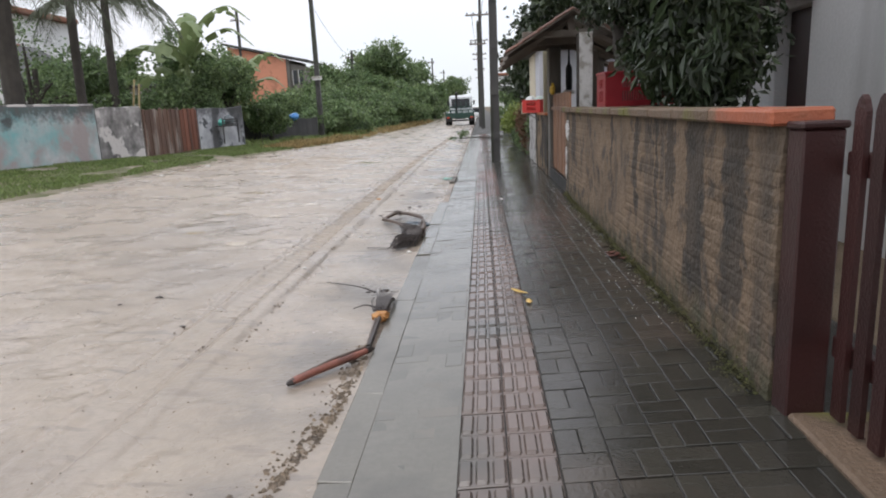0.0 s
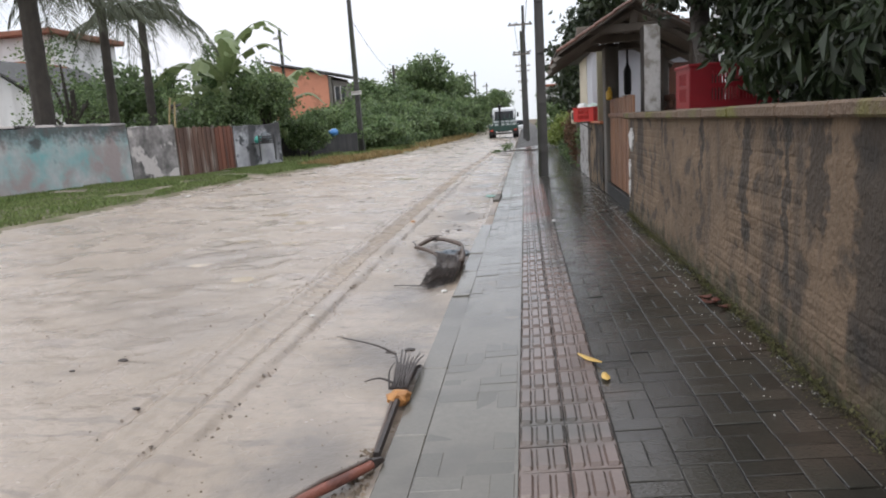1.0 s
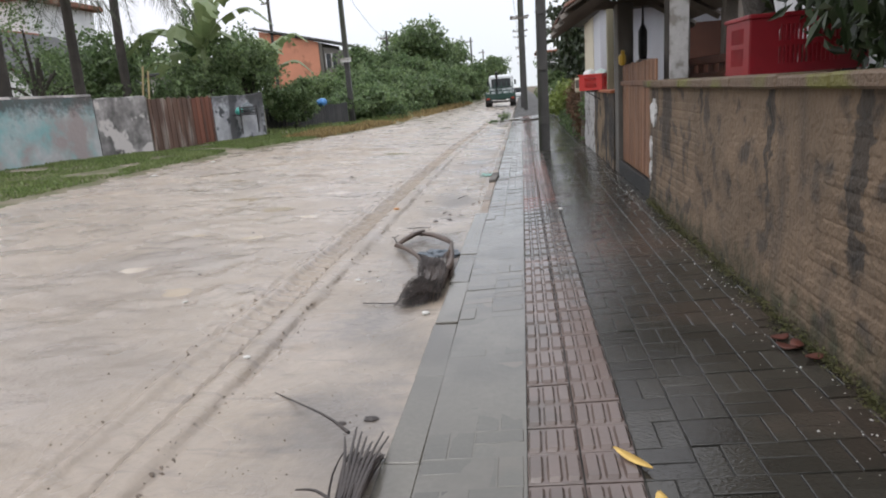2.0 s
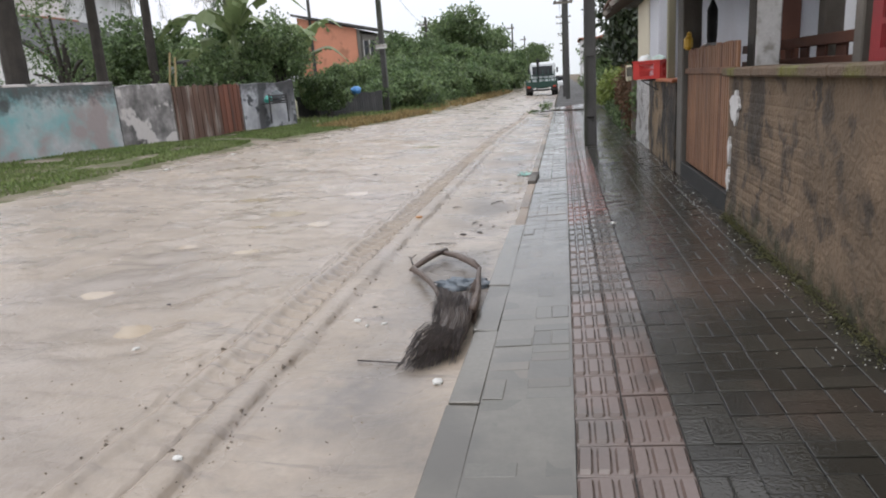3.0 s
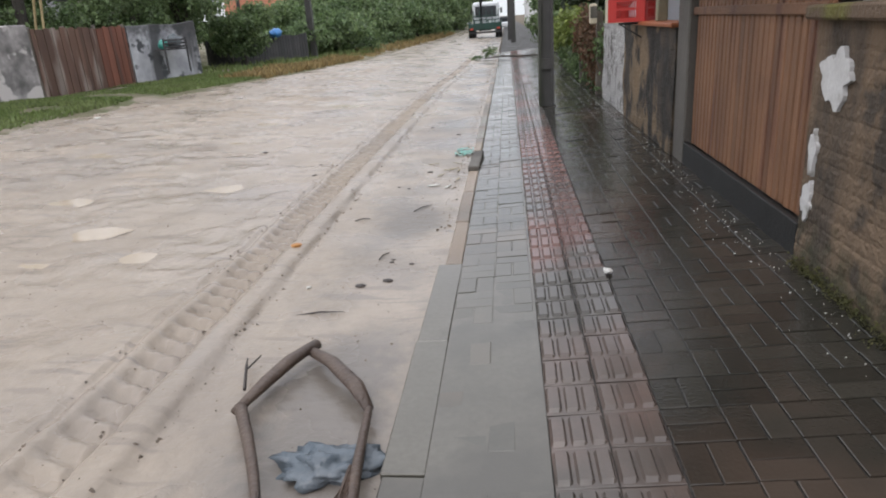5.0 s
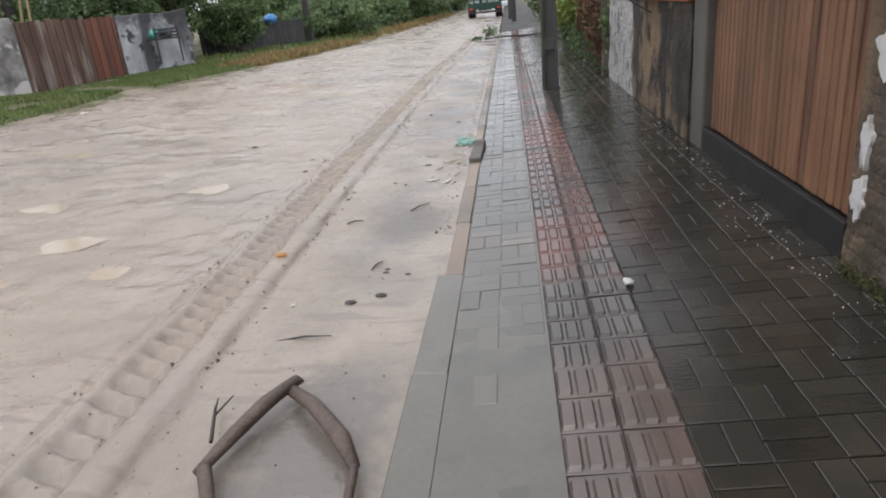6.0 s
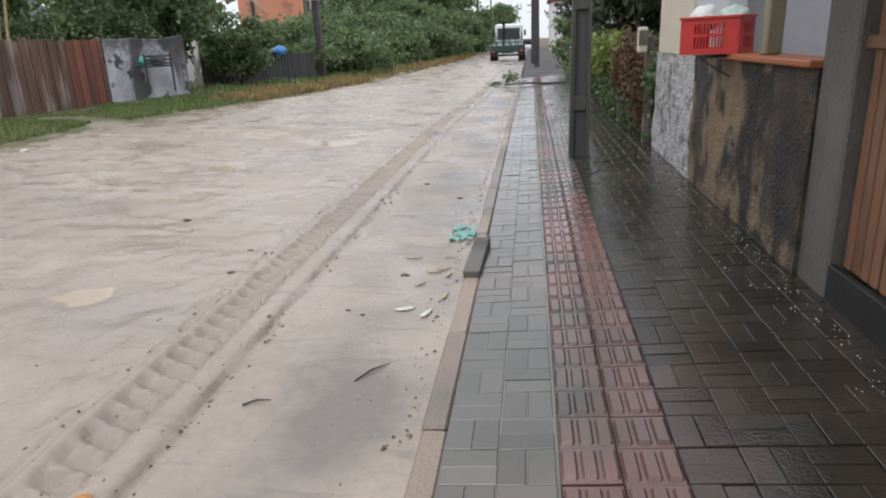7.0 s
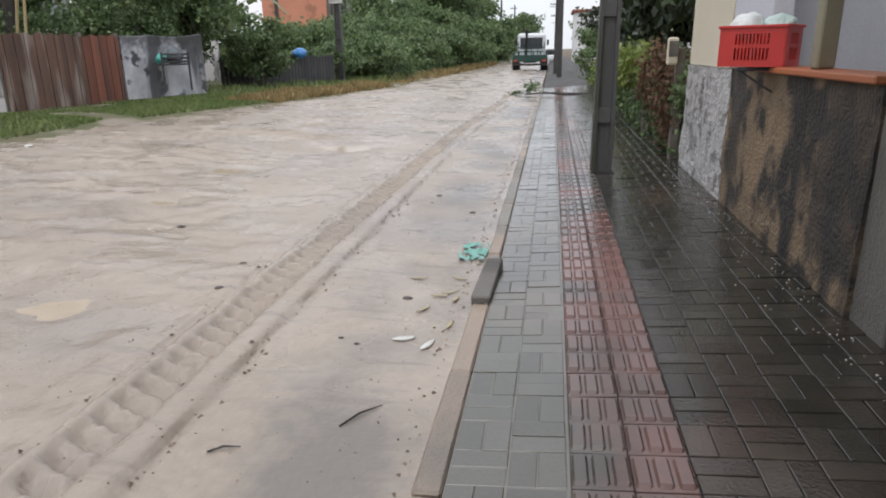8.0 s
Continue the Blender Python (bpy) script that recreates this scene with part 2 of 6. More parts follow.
RUST_RED = mat("rust_red_sheet", (.19, .070, .042), (.15, .06, .038), .75, 1.2, 40, .4, .006, (.10, .05, .038), 3, .4, streak=True, per_object=.25)
BRICK = mat("orange_brick_wall", (.62, .27, .17), (.54, .235, .15), .85, .8, 12, .3, .01, (.35, .16, .10), 1, .3)
HOUSEWHITE = mat("white_house_wall", (.72, .72, .72), (.64, .64, .65), .8, .8, 30, .2, .004, (.5, .5, .5), .9, .3, streak=True)
CLAYROOF = mat("clay_tile_roof", (.27, .11, .07), (.20, .09, .06), .8, 1, 20, .4, .02)
DARKROOF = mat("dark_sheet_roof", (.05, .05, .05), (.07, .07, .068), .7, 1, 20, .3, .01)
# Near-black base colour that stands for the shade inside the veranda.
SHADE = mat("veranda_shade_colour", (.03, .028, .026), (.045, .04, .036), .9, 2, 30, 0)
GLASS = mat("dark_window_glass", (.02, .023, .026), (.03, .033, .036), .08, 2, 30, 0)
DARKFENCE = mat("weathered_dark_fence", (.05, .05, .052), (.075, .073, .072), .85, 2, 40, .5, .006, per_object=.2)
BLUE = mat("blue_tarpaulin", (.05, .25, .60), (.06, .21, .5), .4, 5, 50, .3, .005)
TRUCK_GREEN = mat("dark_green_truck_paint", (.015, .06, .045), (.02, .05, .04), .5, 3, 60, .1, .002)
TRUCK_WHITE = mat("white_truck_paint", (.72, .74, .75), (.66, .68, .70), .4, 3, 60, .05, .001)
RED_PAINT = mat("red_paint", (.5, .06, .03), (.42, .05, .03), .5, 4, 60, .1, .002)
METAL = mat("galvanised_metal", (.35, .35, .36), (.28, .28, .29), .5, 6, 60, .2, .002, metal=.6)
BAMBOO = mat("yellow_bamboo", (.42, .33, .17), (.34, .26, .13), .6, 4, 60, .3, .003)
WIRE = mat("black_cable", (.02, .02, .022), (.03, .03, .03), .6, 6, 60, 0)


# ---- geometry helpers ----
def mesh_of(name, verts, faces, m, smooth=False):
    me = bpy.data.meshes.new(name)
    me.from_pydata([tuple(map(float, v)) for v in verts], [], [tuple(int(i) for i in f) for f in faces])
    me.materials.append(m)
    if smooth:
        me.polygons.foreach_set("use_smooth", [True] * len(me.polygons))
    me.update()
    return me


def from_bm(name, bm, m, smooth=False):
    me = bpy.data.meshes.new(name)
    bm.normal_update()
    bm.to_mesh(me)
    bm.free()
    me.materials.append(m)
    if smooth:
        me.polygons.foreach_set("use_smooth", [True] * len(me.polygons))
    return me


def part(name, bm, m, parent=None, label="", smooth=False):
    ob = new(name, from_bm(name, bm, m, smooth))
    if parent:
        ob.parent = parent
        ob.matrix_parent_inverse = parent.matrix_world.inverted()
    if label:
        ob["label"] = label
    return ob


def part_me(name, me, parent=None, label=""):
    ob = new(name, me)
    if parent:
        ob.parent = parent
        ob.matrix_parent_inverse = parent.matrix_world.inverted()
    if label:
        ob["label"] = label
    return ob


def thing(name, x, y, z, label, category, group="", kind=""):
    ob = new(name)
    ob.matrix_world = pose(x, y, z)
    ob.empty_display_size = 0.1
    return tagged(ob, label, category, group, kind)


def box(x0, x1, y0, y1, z0, z1, bevel=0.0, m=None, bm=None, jitter=0.0):
    bm = bm or bmesh.new()
    r = bmesh.ops.create_cube(bm, size=1, matrix=Matrix.Translation(((x0 + x1) / 2, (y0 + y1) / 2, (z0 + z1) / 2)) @ Matrix.Diagonal((x1 - x0, y1 - y0, z1 - z0, 1)))
    vs = r["verts"]
    if jitter:
        for v in vs:
            v.co += Vector((random.uniform(-1, 1), random.uniform(-1, 1), random.uniform(-1, 1))) * jitter
    if bevel:
        es = list({e for v in vs for e in v.link_edges})
        bmesh.ops.bevel(bm, geom=es, offset=bevel, segments=1, affect="EDGES", profile=0.5)
    if m:
        bm.transform(m)
    return bm


def tube(pts, radii, n=8, bm=None, flat=1.0, cap=True):
    bm = bm or bmesh.new()
    pts = [Vector(p) for p in pts]
    if not isinstance(radii, (list, tuple)):
        radii = [radii] * len(pts)
    rings = []
    for i, p in enumerate(pts):
        d = (pts[min(i + 1, len(pts) - 1)] - pts[max(i - 1, 0)]).normalized()
        side = d.cross(Vector((0, 0, 1)))
        if side.length < 0.05:
            side = Vector((1, 0, 0))
        side.normalize()
        up = side.cross(d).normalized()
        rings.append([bm.verts.new(p + (side * math.cos(a) + up * math.sin(a) * flat) * radii[i]) for a in (2 * math.pi * k / n for k in range(n))])
    for a, b in zip(rings, rings[1:]):
        for k in range(n):
            bm.faces.new((a[k], a[(k + 1) % n], b[(k + 1) % n], b[k]))
    if cap and n > 2:
        bm.faces.new(rings[0][::-1])
        bm.faces.new(rings[-1])
    return bm


def bend(pts, steps=6):
    """A smooth line through the points."""
    p = [Vector(q) for q in pts]
    out = []
    for i in range(len(p) - 1):
        a, b, c, d = p[max(i - 1, 0)], p[i], p[i + 1], p[min(i + 2, len(p) - 1)]
        for k in range(steps):
            t = k / steps
            out.append(0.5 * ((2 * b) + (c - a) * t + (2 * a - 5 * b + 4 * c - d) * t * t + (3 * b - a - 3 * c + d) * t ** 3))
    return out + [p[-1]]


def leaves(name, blobs, n, size, m, seed=1, droop=0.3, shell=0.55, longish=2.0):
    """Many small folded leaves gathered in uneven clumps inside blobs of (centre, radii)."""
    rg = np.random.default_rng(seed)
    vol = np.array([r[0] * r[1] * r[2] for c, r in blobs])
    pick = rg.choice(len(blobs), n, p=vol / vol.sum())
    c = np.array([b[0] for b in blobs], float)[pick]
    r = np.array([b[1] for b in blobs], float)[pick]
    clumps = 26 * len(blobs)
    cd = rg.normal(size=(clumps, 3))
    cd /= np.linalg.norm(cd, axis=1)[:, None]
    cd *= rg.uniform(shell, 1.05, (clumps, 1))
    k = rg.integers(0, 26, n) + pick * 26
    d = cd[k] + rg.normal(size=(n, 3)) * 0.17
    pos = c + d * r
    ax = rg.normal(size=(n, 3))
    ax[:, 2] -= droop * 2
    ax /= np.linalg.norm(ax, axis=1)[:, None]
    sd = np.cross(ax, rg.normal(size=(n, 3)))
    sd /= np.linalg.norm(sd, axis=1)[:, None] + 1e-9
    nn = np.cross(ax, sd)
    s = size * rg.uniform(0.6, 1.3, (n, 1))
    v = np.empty((n, 4, 3))
    v[:, 0] = pos
    v[:, 1] = pos + ax * s * 0.5 + sd * s * 0.5 / longish * 1.2 + nn * s * 0.08
    v[:, 2] = pos + ax * s + nn * s * -0.1
    v[:, 3] = pos + ax * s * 0.5 - sd * s * 0.5 / longish * 1.2 + nn * s * 0.08
    f = np.arange(n * 4).reshape(n, 4)
    return mesh_of(name, v.reshape(-1, 3), np.concatenate([f[:, [0, 1, 2]], f[:, [0, 2, 3]]]), m)


def np_noise(x, y, seed):
    """Smooth random heights on arrays, about -1 to 1."""
    rg = np.random.default_rng(seed)
    tab = rg.uniform(-1, 1, (256, 256))
    xi, yi = np.floor(x).astype(int), np.floor(y).astype(int)
    fx, fy = x - xi, y - yi
    fx, fy = fx * fx * (3 - 2 * fx), fy * fy * (3 - 2 * fy)
    g = lambda a, b: tab[a % 256, b % 256]
    return (g(xi, yi) * (1 - fx) + g(xi + 1, yi) * fx) * (1 - fy) + (g(xi, yi + 1) * (1 - fx) + g(xi + 1, yi + 1) * fx) * fy


# ---- the lie of the land ----
def dip(y):
    return -0.0025 * np.clip(y - 18, 0, 42)


def side_z(x, y):
    return 0.06 * (x - 0.2) + dip(y)


def road_z(x, y):
    return -0.055 + 0.03 * np.clip(-x - 0.35, 0, 12) + dip(y)


EDGE_Y = [-30, 9, 13.3, 20, 24.4, 32.7, 46, 60, 400]
EDGE_X = [-7.9, -7.8, -7.75, -7.6, -6.75, -5.7, -5.5, -5.1, -5.1]


def edge_x(y):
    return np.interp(y, EDGE_Y, EDGE_X)


KERB_OUT = -0.33


# ---- ground, road, verge ----
def grid_mesh(name, xs, ys, zf, m, keep=None, warp=None):
    X, Y = np.meshgrid(xs, ys)
    if warp:
        X = X + warp(Y)
    Z = zf(X, Y)
    v = np.stack([X, Y, Z], -1).reshape(-1, 3)
    nx, ny = len(xs), len(ys)
    i = (np.arange(ny - 1)[:, None] * nx + np.arange(nx - 1)[None, :]).reshape(-1)
    f = np.stack([i, i + 1, i + nx + 1, i + nx], 1)
    if keep is not None:
        f = f[keep(v[f].mean(1))]
    return mesh_of(name, v, f, m, True)


ground = tagged(new("ground", grid_mesh("ground", np.array([-900, -200, -60, -25, -12, -6, 0, 6, 12, 25, 60, 200, 900.]),
                np.array([-200, -40, -10, 0, 10, 18, 25, 35, 45, 60, 100, 300, 900, 2500.]),
                lambda x, y: dip(y) - 0.16 + 0.0 * x, EARTH)), "dark damp earth round the street", "ground", kind="structure")

PUDDLES = [(-2.45, 9.5, .24, .10), (-3.1, 10.05, .26, .09), (-2.6, 11.4, .28, .10), (-3.4, 13.9, .32, .14), (-3.1, 9.35, .24, .09),
           (-3.4, 8.5, .26, .10), (-2.75, 8.3, .25, .09), (-3.33, 7.07, .27, .10), (-2.5, 6.4, .27, .12),
           (-4.0, 11.0, .4, .14), (-3.7, 15.5, .5, .2), (-2.9, 17.5, .6, .2), (-4.9, 13.2, .5, .18)]


def sand(x, y):
    z = road_z(x, y)
    near = np.clip((40 - y) / 25, 0, 1)
    # wheel tracks: a smooth ridge beside a treaded rut
    u = x - np.interp(y, [0, 6, 13, 20, 26, 60], [-0.02, 0.0, 0.0, 0.03, 0.25, 0.5])
    calm = 1 - .8 * np.exp(-np.abs((u + 1.42) / .25) ** 4)
    z = z + 0.012 * calm * np_noise(x * 0.9 + 9, y * 0.9, 3) + calm * near * np.clip((-x - .45) / .7, .35, 1) * (0.012 * np_noise(x * 3.6, y * 3.3, 4) + 0.009 * np_noise(x * 8.3, y * 7.7, 5) + 0.005 * np_noise(x * 16, y * 14, 15))
    # ripples worn across the far half of the road
    band = np.clip((x - edge_x(y) - .25) / .8, 0, 1) * np.clip((-x - 2.6) / 1.2, 0, 1) * np.clip((y - 9) / 4, 0, 1) * np.clip((34 - y) / 8, 0, 1)
    phase = (y * 2.7 + .9 * np_noise(x * 1.1, y * .7, 6) + .35 * np_noise(x * 4.3, y * 1.5, 16)) % 1
    z = z + band * 0.055 * (1 - phase) * np.clip(phase / .12, 0, 1) * np.clip(.55 + .9 * np_noise(x * 1.9, y * 2.7, 7), 0, 1.2)
    edge = 0.010 * np_noise(x * 9, y * 7, 9)
    rut = lambda c, w: np.exp(-np.abs((u - c + edge) / w) ** 4)
    tread = np.clip(0.5 + 0.9 * np.sin(y * 46 + 16 * (u + 1.56)), 0, 1)
    fade = np.clip((y - 1) / 3, .4, 1)
    z = z + fade * (0.034 * rut(-1.36, .085) - 0.044 * rut(-1.57, .105) * (0.25 + 1.3 * tread * np.clip((y - 4) / 5, .12, 1)) - 0.034 * rut(-1.468, .020)
                    - 0.014 * rut(-1.265, .018) * (0.4 + 0.9 * np_noise(x * 8, y * 5, 10)) + 0.008 * rut(-1.70, .03) - 0.014 * rut(-1.76, .02))
    # the wash along the kerb
    z = z - 0.012 * np.exp(-((x + 0.62) / .22) ** 2) * np.clip(1.2 - np.abs(y - 7) / 9, 0, 1)
    for px, py, a, b in PUDDLES:
        d = ((x - px) / a) ** 2 + ((y - py) / (b * 2.2)) ** 2
        z = z * (1 - .85 * np.exp(-d)) + (road_z(x, y) - 0.022) * .85 * np.exp(-d) + .006 * np.exp(-((d - 1.3) * 1.6) ** 2)
    return z


ysn = np.concatenate([np.arange(-14, -3, .5), np.arange(-3, 1, .08), np.arange(1, 19, .032), np.arange(19, 32, .08), np.arange(32, 62, .5), np.arange(62, 420, 12)])
xsn = np.concatenate([np.arange(-9.5, -2.2, .06), np.arange(-2.2, -1.9, .03), np.arange(-1.9, -1.1, .016), np.arange(-1.1, -.2, .03)])
road = tagged(new("road", grid_mesh("road", xsn, ysn, sand, SAND, lambda c: (c[:, 0] > edge_x(c[:, 1]) - 0.14) & (c[:, 0] < KERB_OUT + 0.03))),
              "wet sandy unpaved road with wheel tracks", "road", kind="structure")

for k, (px, py, a, b) in enumerate(PUDDLES):
    rg = random.Random(k)
    bm = bmesh.new()
    ph = [rg.uniform(0, 6.28) for _ in range(4)]
    vs = []
    for i in range(28):
        an = 2 * math.pi * i / 28
        q = .95 * (1 + .16 * math.sin(2 * an + ph[0]) + .12 * math.sin(3 * an + ph[1]) + .07 * math.sin(5 * an + ph[2]))
        vx, vy = px + a * q * math.cos(an), py + b * 2.2 * q * math.sin(an)
        vs.append(bm.verts.new((vx, vy, float(road_z(np.array(vx), np.array(vy))) - 0.0155)))
    bm.faces.new(vs)
    tagged(part("puddle", bm, PUDDLE), "shallow muddy puddle lying in the sandy road", "puddle", "puddles in the road", "structure")

vxs = np.concatenate([np.arange(-54, -10, 4.), np.arange(-10, .26, .2)])
vys = np.concatenate([np.arange(-12, 5, 1.), np.arange(5, 36, .25), np.arange(36, 70, 1.), np.arange(70, 420, 15.)])


def verge_z(x, y):
    e = edge_x(y) - x
    return road_z(x, y) + 0.05 * np.clip(e / 0.4, -1, 1) + 0.02 * np_noise(x * 1.6, y * 1.6, 21) * np.clip(e / .7, 0, 1) + 0.05 * np_noise(x * .4, y * .4, 22) * np.clip(e - .2, 0, 1)


def land(x, y):
    """Height of the ground under a tree or a pole."""
    x, y = np.array(float(x)), np.array(float(y))
    return float(verge_z(x, y)) if x < -4 else float(side_z(min(x, 1.5), y))


VERGE = mat("grassy_earth", (.085, .10, .035), (.16, .135, .085), .9, 1.6, 30, .6, .02, (.25, .21, .165), .9, .55)
verge = tagged(new("verge", grid_mesh("verge", vxs, vys, verge_z, VERGE, warp=edge_x)), "damp earth verge beside the sandy road", "verge", kind="structure")


def blades(name, n, area, h, m, seed, dens=None):
    rg = np.random.default_rng(seed)
    x, y = area(rg, n)
    keep = np_noise(x * .9, y * .9, seed + 50) > -0.55
    x, y = x[keep], y[keep]
    n = len(x)
    z = verge_z(x, y) - 0.01
    hh = h * rg.uniform(.5, 1.3, n) * (0.75 + 0.4 * np_noise(x * .7, y * .7, seed + 9))
    an = rg.uniform(0, 6.28, n)
    w = 0.012 + 0.008 * rg.random(n) + 0.0006 * y
    lx, ly = rg.normal(0, .35, n) * hh, rg.normal(0, .35, n) * hh
    v = np.empty((n, 3, 3))
    v[:, 0] = np.stack([x - np.cos(an) * w, y - np.sin(an) * w, z], 1)
    v[:, 1] = np.stack([x + np.cos(an) * w, y + np.sin(an) * w, z], 1)
    v[:, 2] = np.stack([x + lx, y + ly, z + hh], 1)
    return tagged(new(name, mesh_of(name, v.reshape(-1, 3), np.arange(n * 3).reshape(n, 3), m)), "", "grass", kind="stuff")


def verge_area(y0, y1, inner, outer):
    def pick(rg, n):
        y = rg.uniform(y0, y1, n)
        return edge_x(y) - rg.uniform(inner, outer, n) ** 1.0, y
    return pick


blades("grass", 68000, verge_area(6, 27, 0.2, 4.6), .075, GRASS, 31)["label"] = "short green grass growing along the verge"
blades("grass", 9000, verge_area(26, 60, 0.6, 4.5), .22, GRASS, 32)["label"] = "green weeds growing below the far fence"
blades("dry_grass", 6500, verge_area(24.5, 37, 0.1, 1.5), .2, DRYGRASS, 33)["label"] = "brown withered grass beside the sandy road"
blades("dry_grass", 3500, verge_area(38, 75, 0.0, 1.6), .3, DRYGRASS, 34)["label"] = "pale withered grass along the far verge"

# pavement slab under the pavers
pavement = tagged(new("pavement", grid_mesh("pavement", np.array([-.212, .2, .6, 1.1, 1.62, 2.3]), np.concatenate([np.arange(-12, 36, .5), np.arange(36, 62, 2.), np.arange(62, 420, 20.)]),
                  lambda x, y: side_z(x, y) - np.interp(y, [8.2, 9.2, 14, 16], [.0085, .012, .012, .009]), JOINT)), "wet grey block pavement with a red tactile strip", "pavement", kind="structure")
part_me("silt_bed", grid_mesh("silt_bed", np.arange(-.212, .205, .0515), np.concatenate([np.arange(-8, 9.3, .06), np.arange(9.3, 34, .2)]), lambda x, y: side_z(x, y) + .0016 * np_noise(x * 6, y * 3.1, 46) - np.interp(y, [8.3, 8.6, 34], [-.0012, .0028, .0036]), SILT), pavement)


# ---- garden wall on the house side ----
def rough_wall(y0, y1, x0, x1, z0, z1, amp, seed, step=.06, zstep=0.0):
    """A wall body whose street face is uneven, with shallow courses."""
    ys = np.linspace(y0, y1, int((y1 - y0) / step) + 2)
    zs = np.linspace(z0, z1, int((z1 - z0) / (zstep or step)) + 2)
    Y, Z = np.meshgrid(ys, zs)
    course = np.abs(((Z - z0) / .075) % 1 - .5) * 2
    X = x0 - amp * np_noise(Y * 3.1, Z * 3.7, seed) - amp * .6 * np_noise(Y * 9, Z * 11, seed + 1) + amp * .38 * np.clip((course - .62) * 4, 0, 1) * (np_noise(Y * 1.2, Z * 1.2, seed + 2) > -.2)
    ny, nz = len(ys), len(zs)
    v = np.stack([X, Y, Z], -1).reshape(-1, 3).tolist()
    i = (np.arange(nz - 1)[:, None] * ny + np.arange(ny - 1)[None, :]).reshape(-1)
    f = np.stack([i, i + ny, i + ny + 1, i + 1], 1).tolist()
    b = len(v)
    v += [(x1, y0, z0), (x1, y1, z0), (x1, y1, z1), (x1, y0, z1)]
    f += [(b, b + 1, b + 2, b + 3)]
    f.append([b, b + 3] + [int(ny * k) for k in range(nz - 1, -1, -1)])
    f.append([b + 1] + [int(ny * k + ny - 1) for k in range(nz)] + [b + 2])
    f.append([b + 3, b + 2] + [int(ny * (nz - 1) + k) for k in range(ny - 1, -1, -1)])
    return v, f


garden_wall = thing("garden_wall", 1.6, 5.5, 0, "weathered ochre plaster garden wall with dark streaks", "wall", kind="structure")
v, f = rough_wall(1.93, 8.9, 1.55, 1.69, -.05, 1.27, .009, 61, .045, .014)
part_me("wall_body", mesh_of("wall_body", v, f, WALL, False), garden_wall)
yy = 1.92
k = 0
while yy < 8.85:
    ln = min(random.uniform(.55, .8), 8.93 - yy)
    part("coping_stone", box(1.49, 1.74, yy, yy + ln - .006, 1.265, 1.332 + random.uniform(-.004, .004), .012, jitter=.003),
         COPING_RED if yy < 2.5 else COPING, garden_wall, "coping stone with worn red paint" if yy < 2.6 else "")
    yy += ln
# grown moss along the foot of the wall
rg = np.random.default_rng(5)
n = 11000
my = rg.uniform(2, 8.86, n)
mx = 1.545 - np.abs(rg.normal(0, .045, n)) * (0.5 + 0.5 * (np_noise(my * 1.3, my * 0, 71) > -.3))
mz = side_z(mx, my) - .004 + np.clip(rg.normal(.0, .03, n), 0, .12) * (mx > 1.50)
mv = np.empty((n, 3, 3))
ma = rg.uniform(0, 6.28, n)
ms = rg.uniform(.003, .010, n)
for j in range(3):
    mv[:, j] = np.stack([mx + ms * np.cos(ma + 2.1 * j), my + ms * np.sin(ma + 2.1 * j), mz + (j == 2) * ms * 1.1], 1)
tagged(new("moss", mesh_of("moss", mv.reshape(-1, 3), np.arange(n * 3).reshape(n, 3), MOSS)), "green moss at the foot of the garden wall", "moss", kind="stuff")


def splash(name, cy, cz, ry, rz, x, m, parent, seed, label=""):
    rg2 = random.Random(seed)
    ph = [rg2.uniform(0, 6.28) for _ in range(5)]
    bm = bmesh.new()
    a = []
    for i in range(40):
        an = 2 * math.pi * i / 40
        q = 1 + .12 * math.sin(3 * an + ph[0]) + .12 * math.sin(5 * an + ph[1]) + .10 * math.sin(9 * an + ph[2]) + rg2.uniform(-.06, .06)
        a.append(bm.verts.new((x, cy + ry * q * math.cos(an), cz + rz * q * math.sin(an))))
    fa = bm.faces.new(a)
    ex = bmesh.ops.extrude_face_region(bm, geom=[fa])
    for e in ex["geom"]:
        if isinstance(e, bmesh.types.BMVert):
            e.co.x += .02
    bmesh.ops.recalc_face_normals(bm, faces=bm.faces)
    return part(name, bm, m, parent, label)


splash("paint_patch", 8.66, 1.02, .13, .12, 1.536, WHITE_PAINT, garden_wall, 1, "splashed patch of white paint")
splash("paint_patch", 8.80, .66, .035, .10, 1.537, WHITE_PAINT, garden_wall, 2, "splashed patch of white paint")
splash("paint_patch", 8.81, .42, .05, .09, 1.538, WHITE_PAINT, garden_wall, 3, "splashed patch of white paint")
SOOT = mat("black_water_stain", (.045, .04, .036), (.06, .052, .045), .8, 6, 40, .5, .006)

# ---- picket gate and its post by the near end of the wall ----
picket_gate = thing("picket_gate", 1.69, 1.2, .1, "dark red stained wooden picket gate standing closed", "gate")
for yy in np.arange(1.66, -2.6, -.128):
    zt = 1.36 + .02 * math.sin(yy * 5)
    bm = bmesh.new()
    prof = [(-.036, .13), (.036, .13), (.036, zt - .06), (.018, zt - .015), (0, zt), (-.018, zt - .015), (-.036, zt - .06)]
    a = [bm.verts.new((1.69, yy + p, z)) for p, z in prof]
    fa = bm.faces.new(a)
    ex = bmesh.ops.extrude_face_region(bm, geom=[fa])
    for e in ex["geom"]:
        if isinstance(e, bmesh.types.BMVert):
            e.co.x += .022
    bmesh.ops.recalc_face_normals(bm, faces=bm.faces)
    part("picket", bm, DARKWOOD, picket_gate)
for zz in (.35, 1.08):
    part("rail", box(1.714, 1.756, -2.6, 1.77, zz, zz + .09, .006), DARKWOOD, picket_gate)
gate_post = thing("gate_post", 1.635, 1.85, .05, "dark red wooden gate post beside the garden wall", "post")
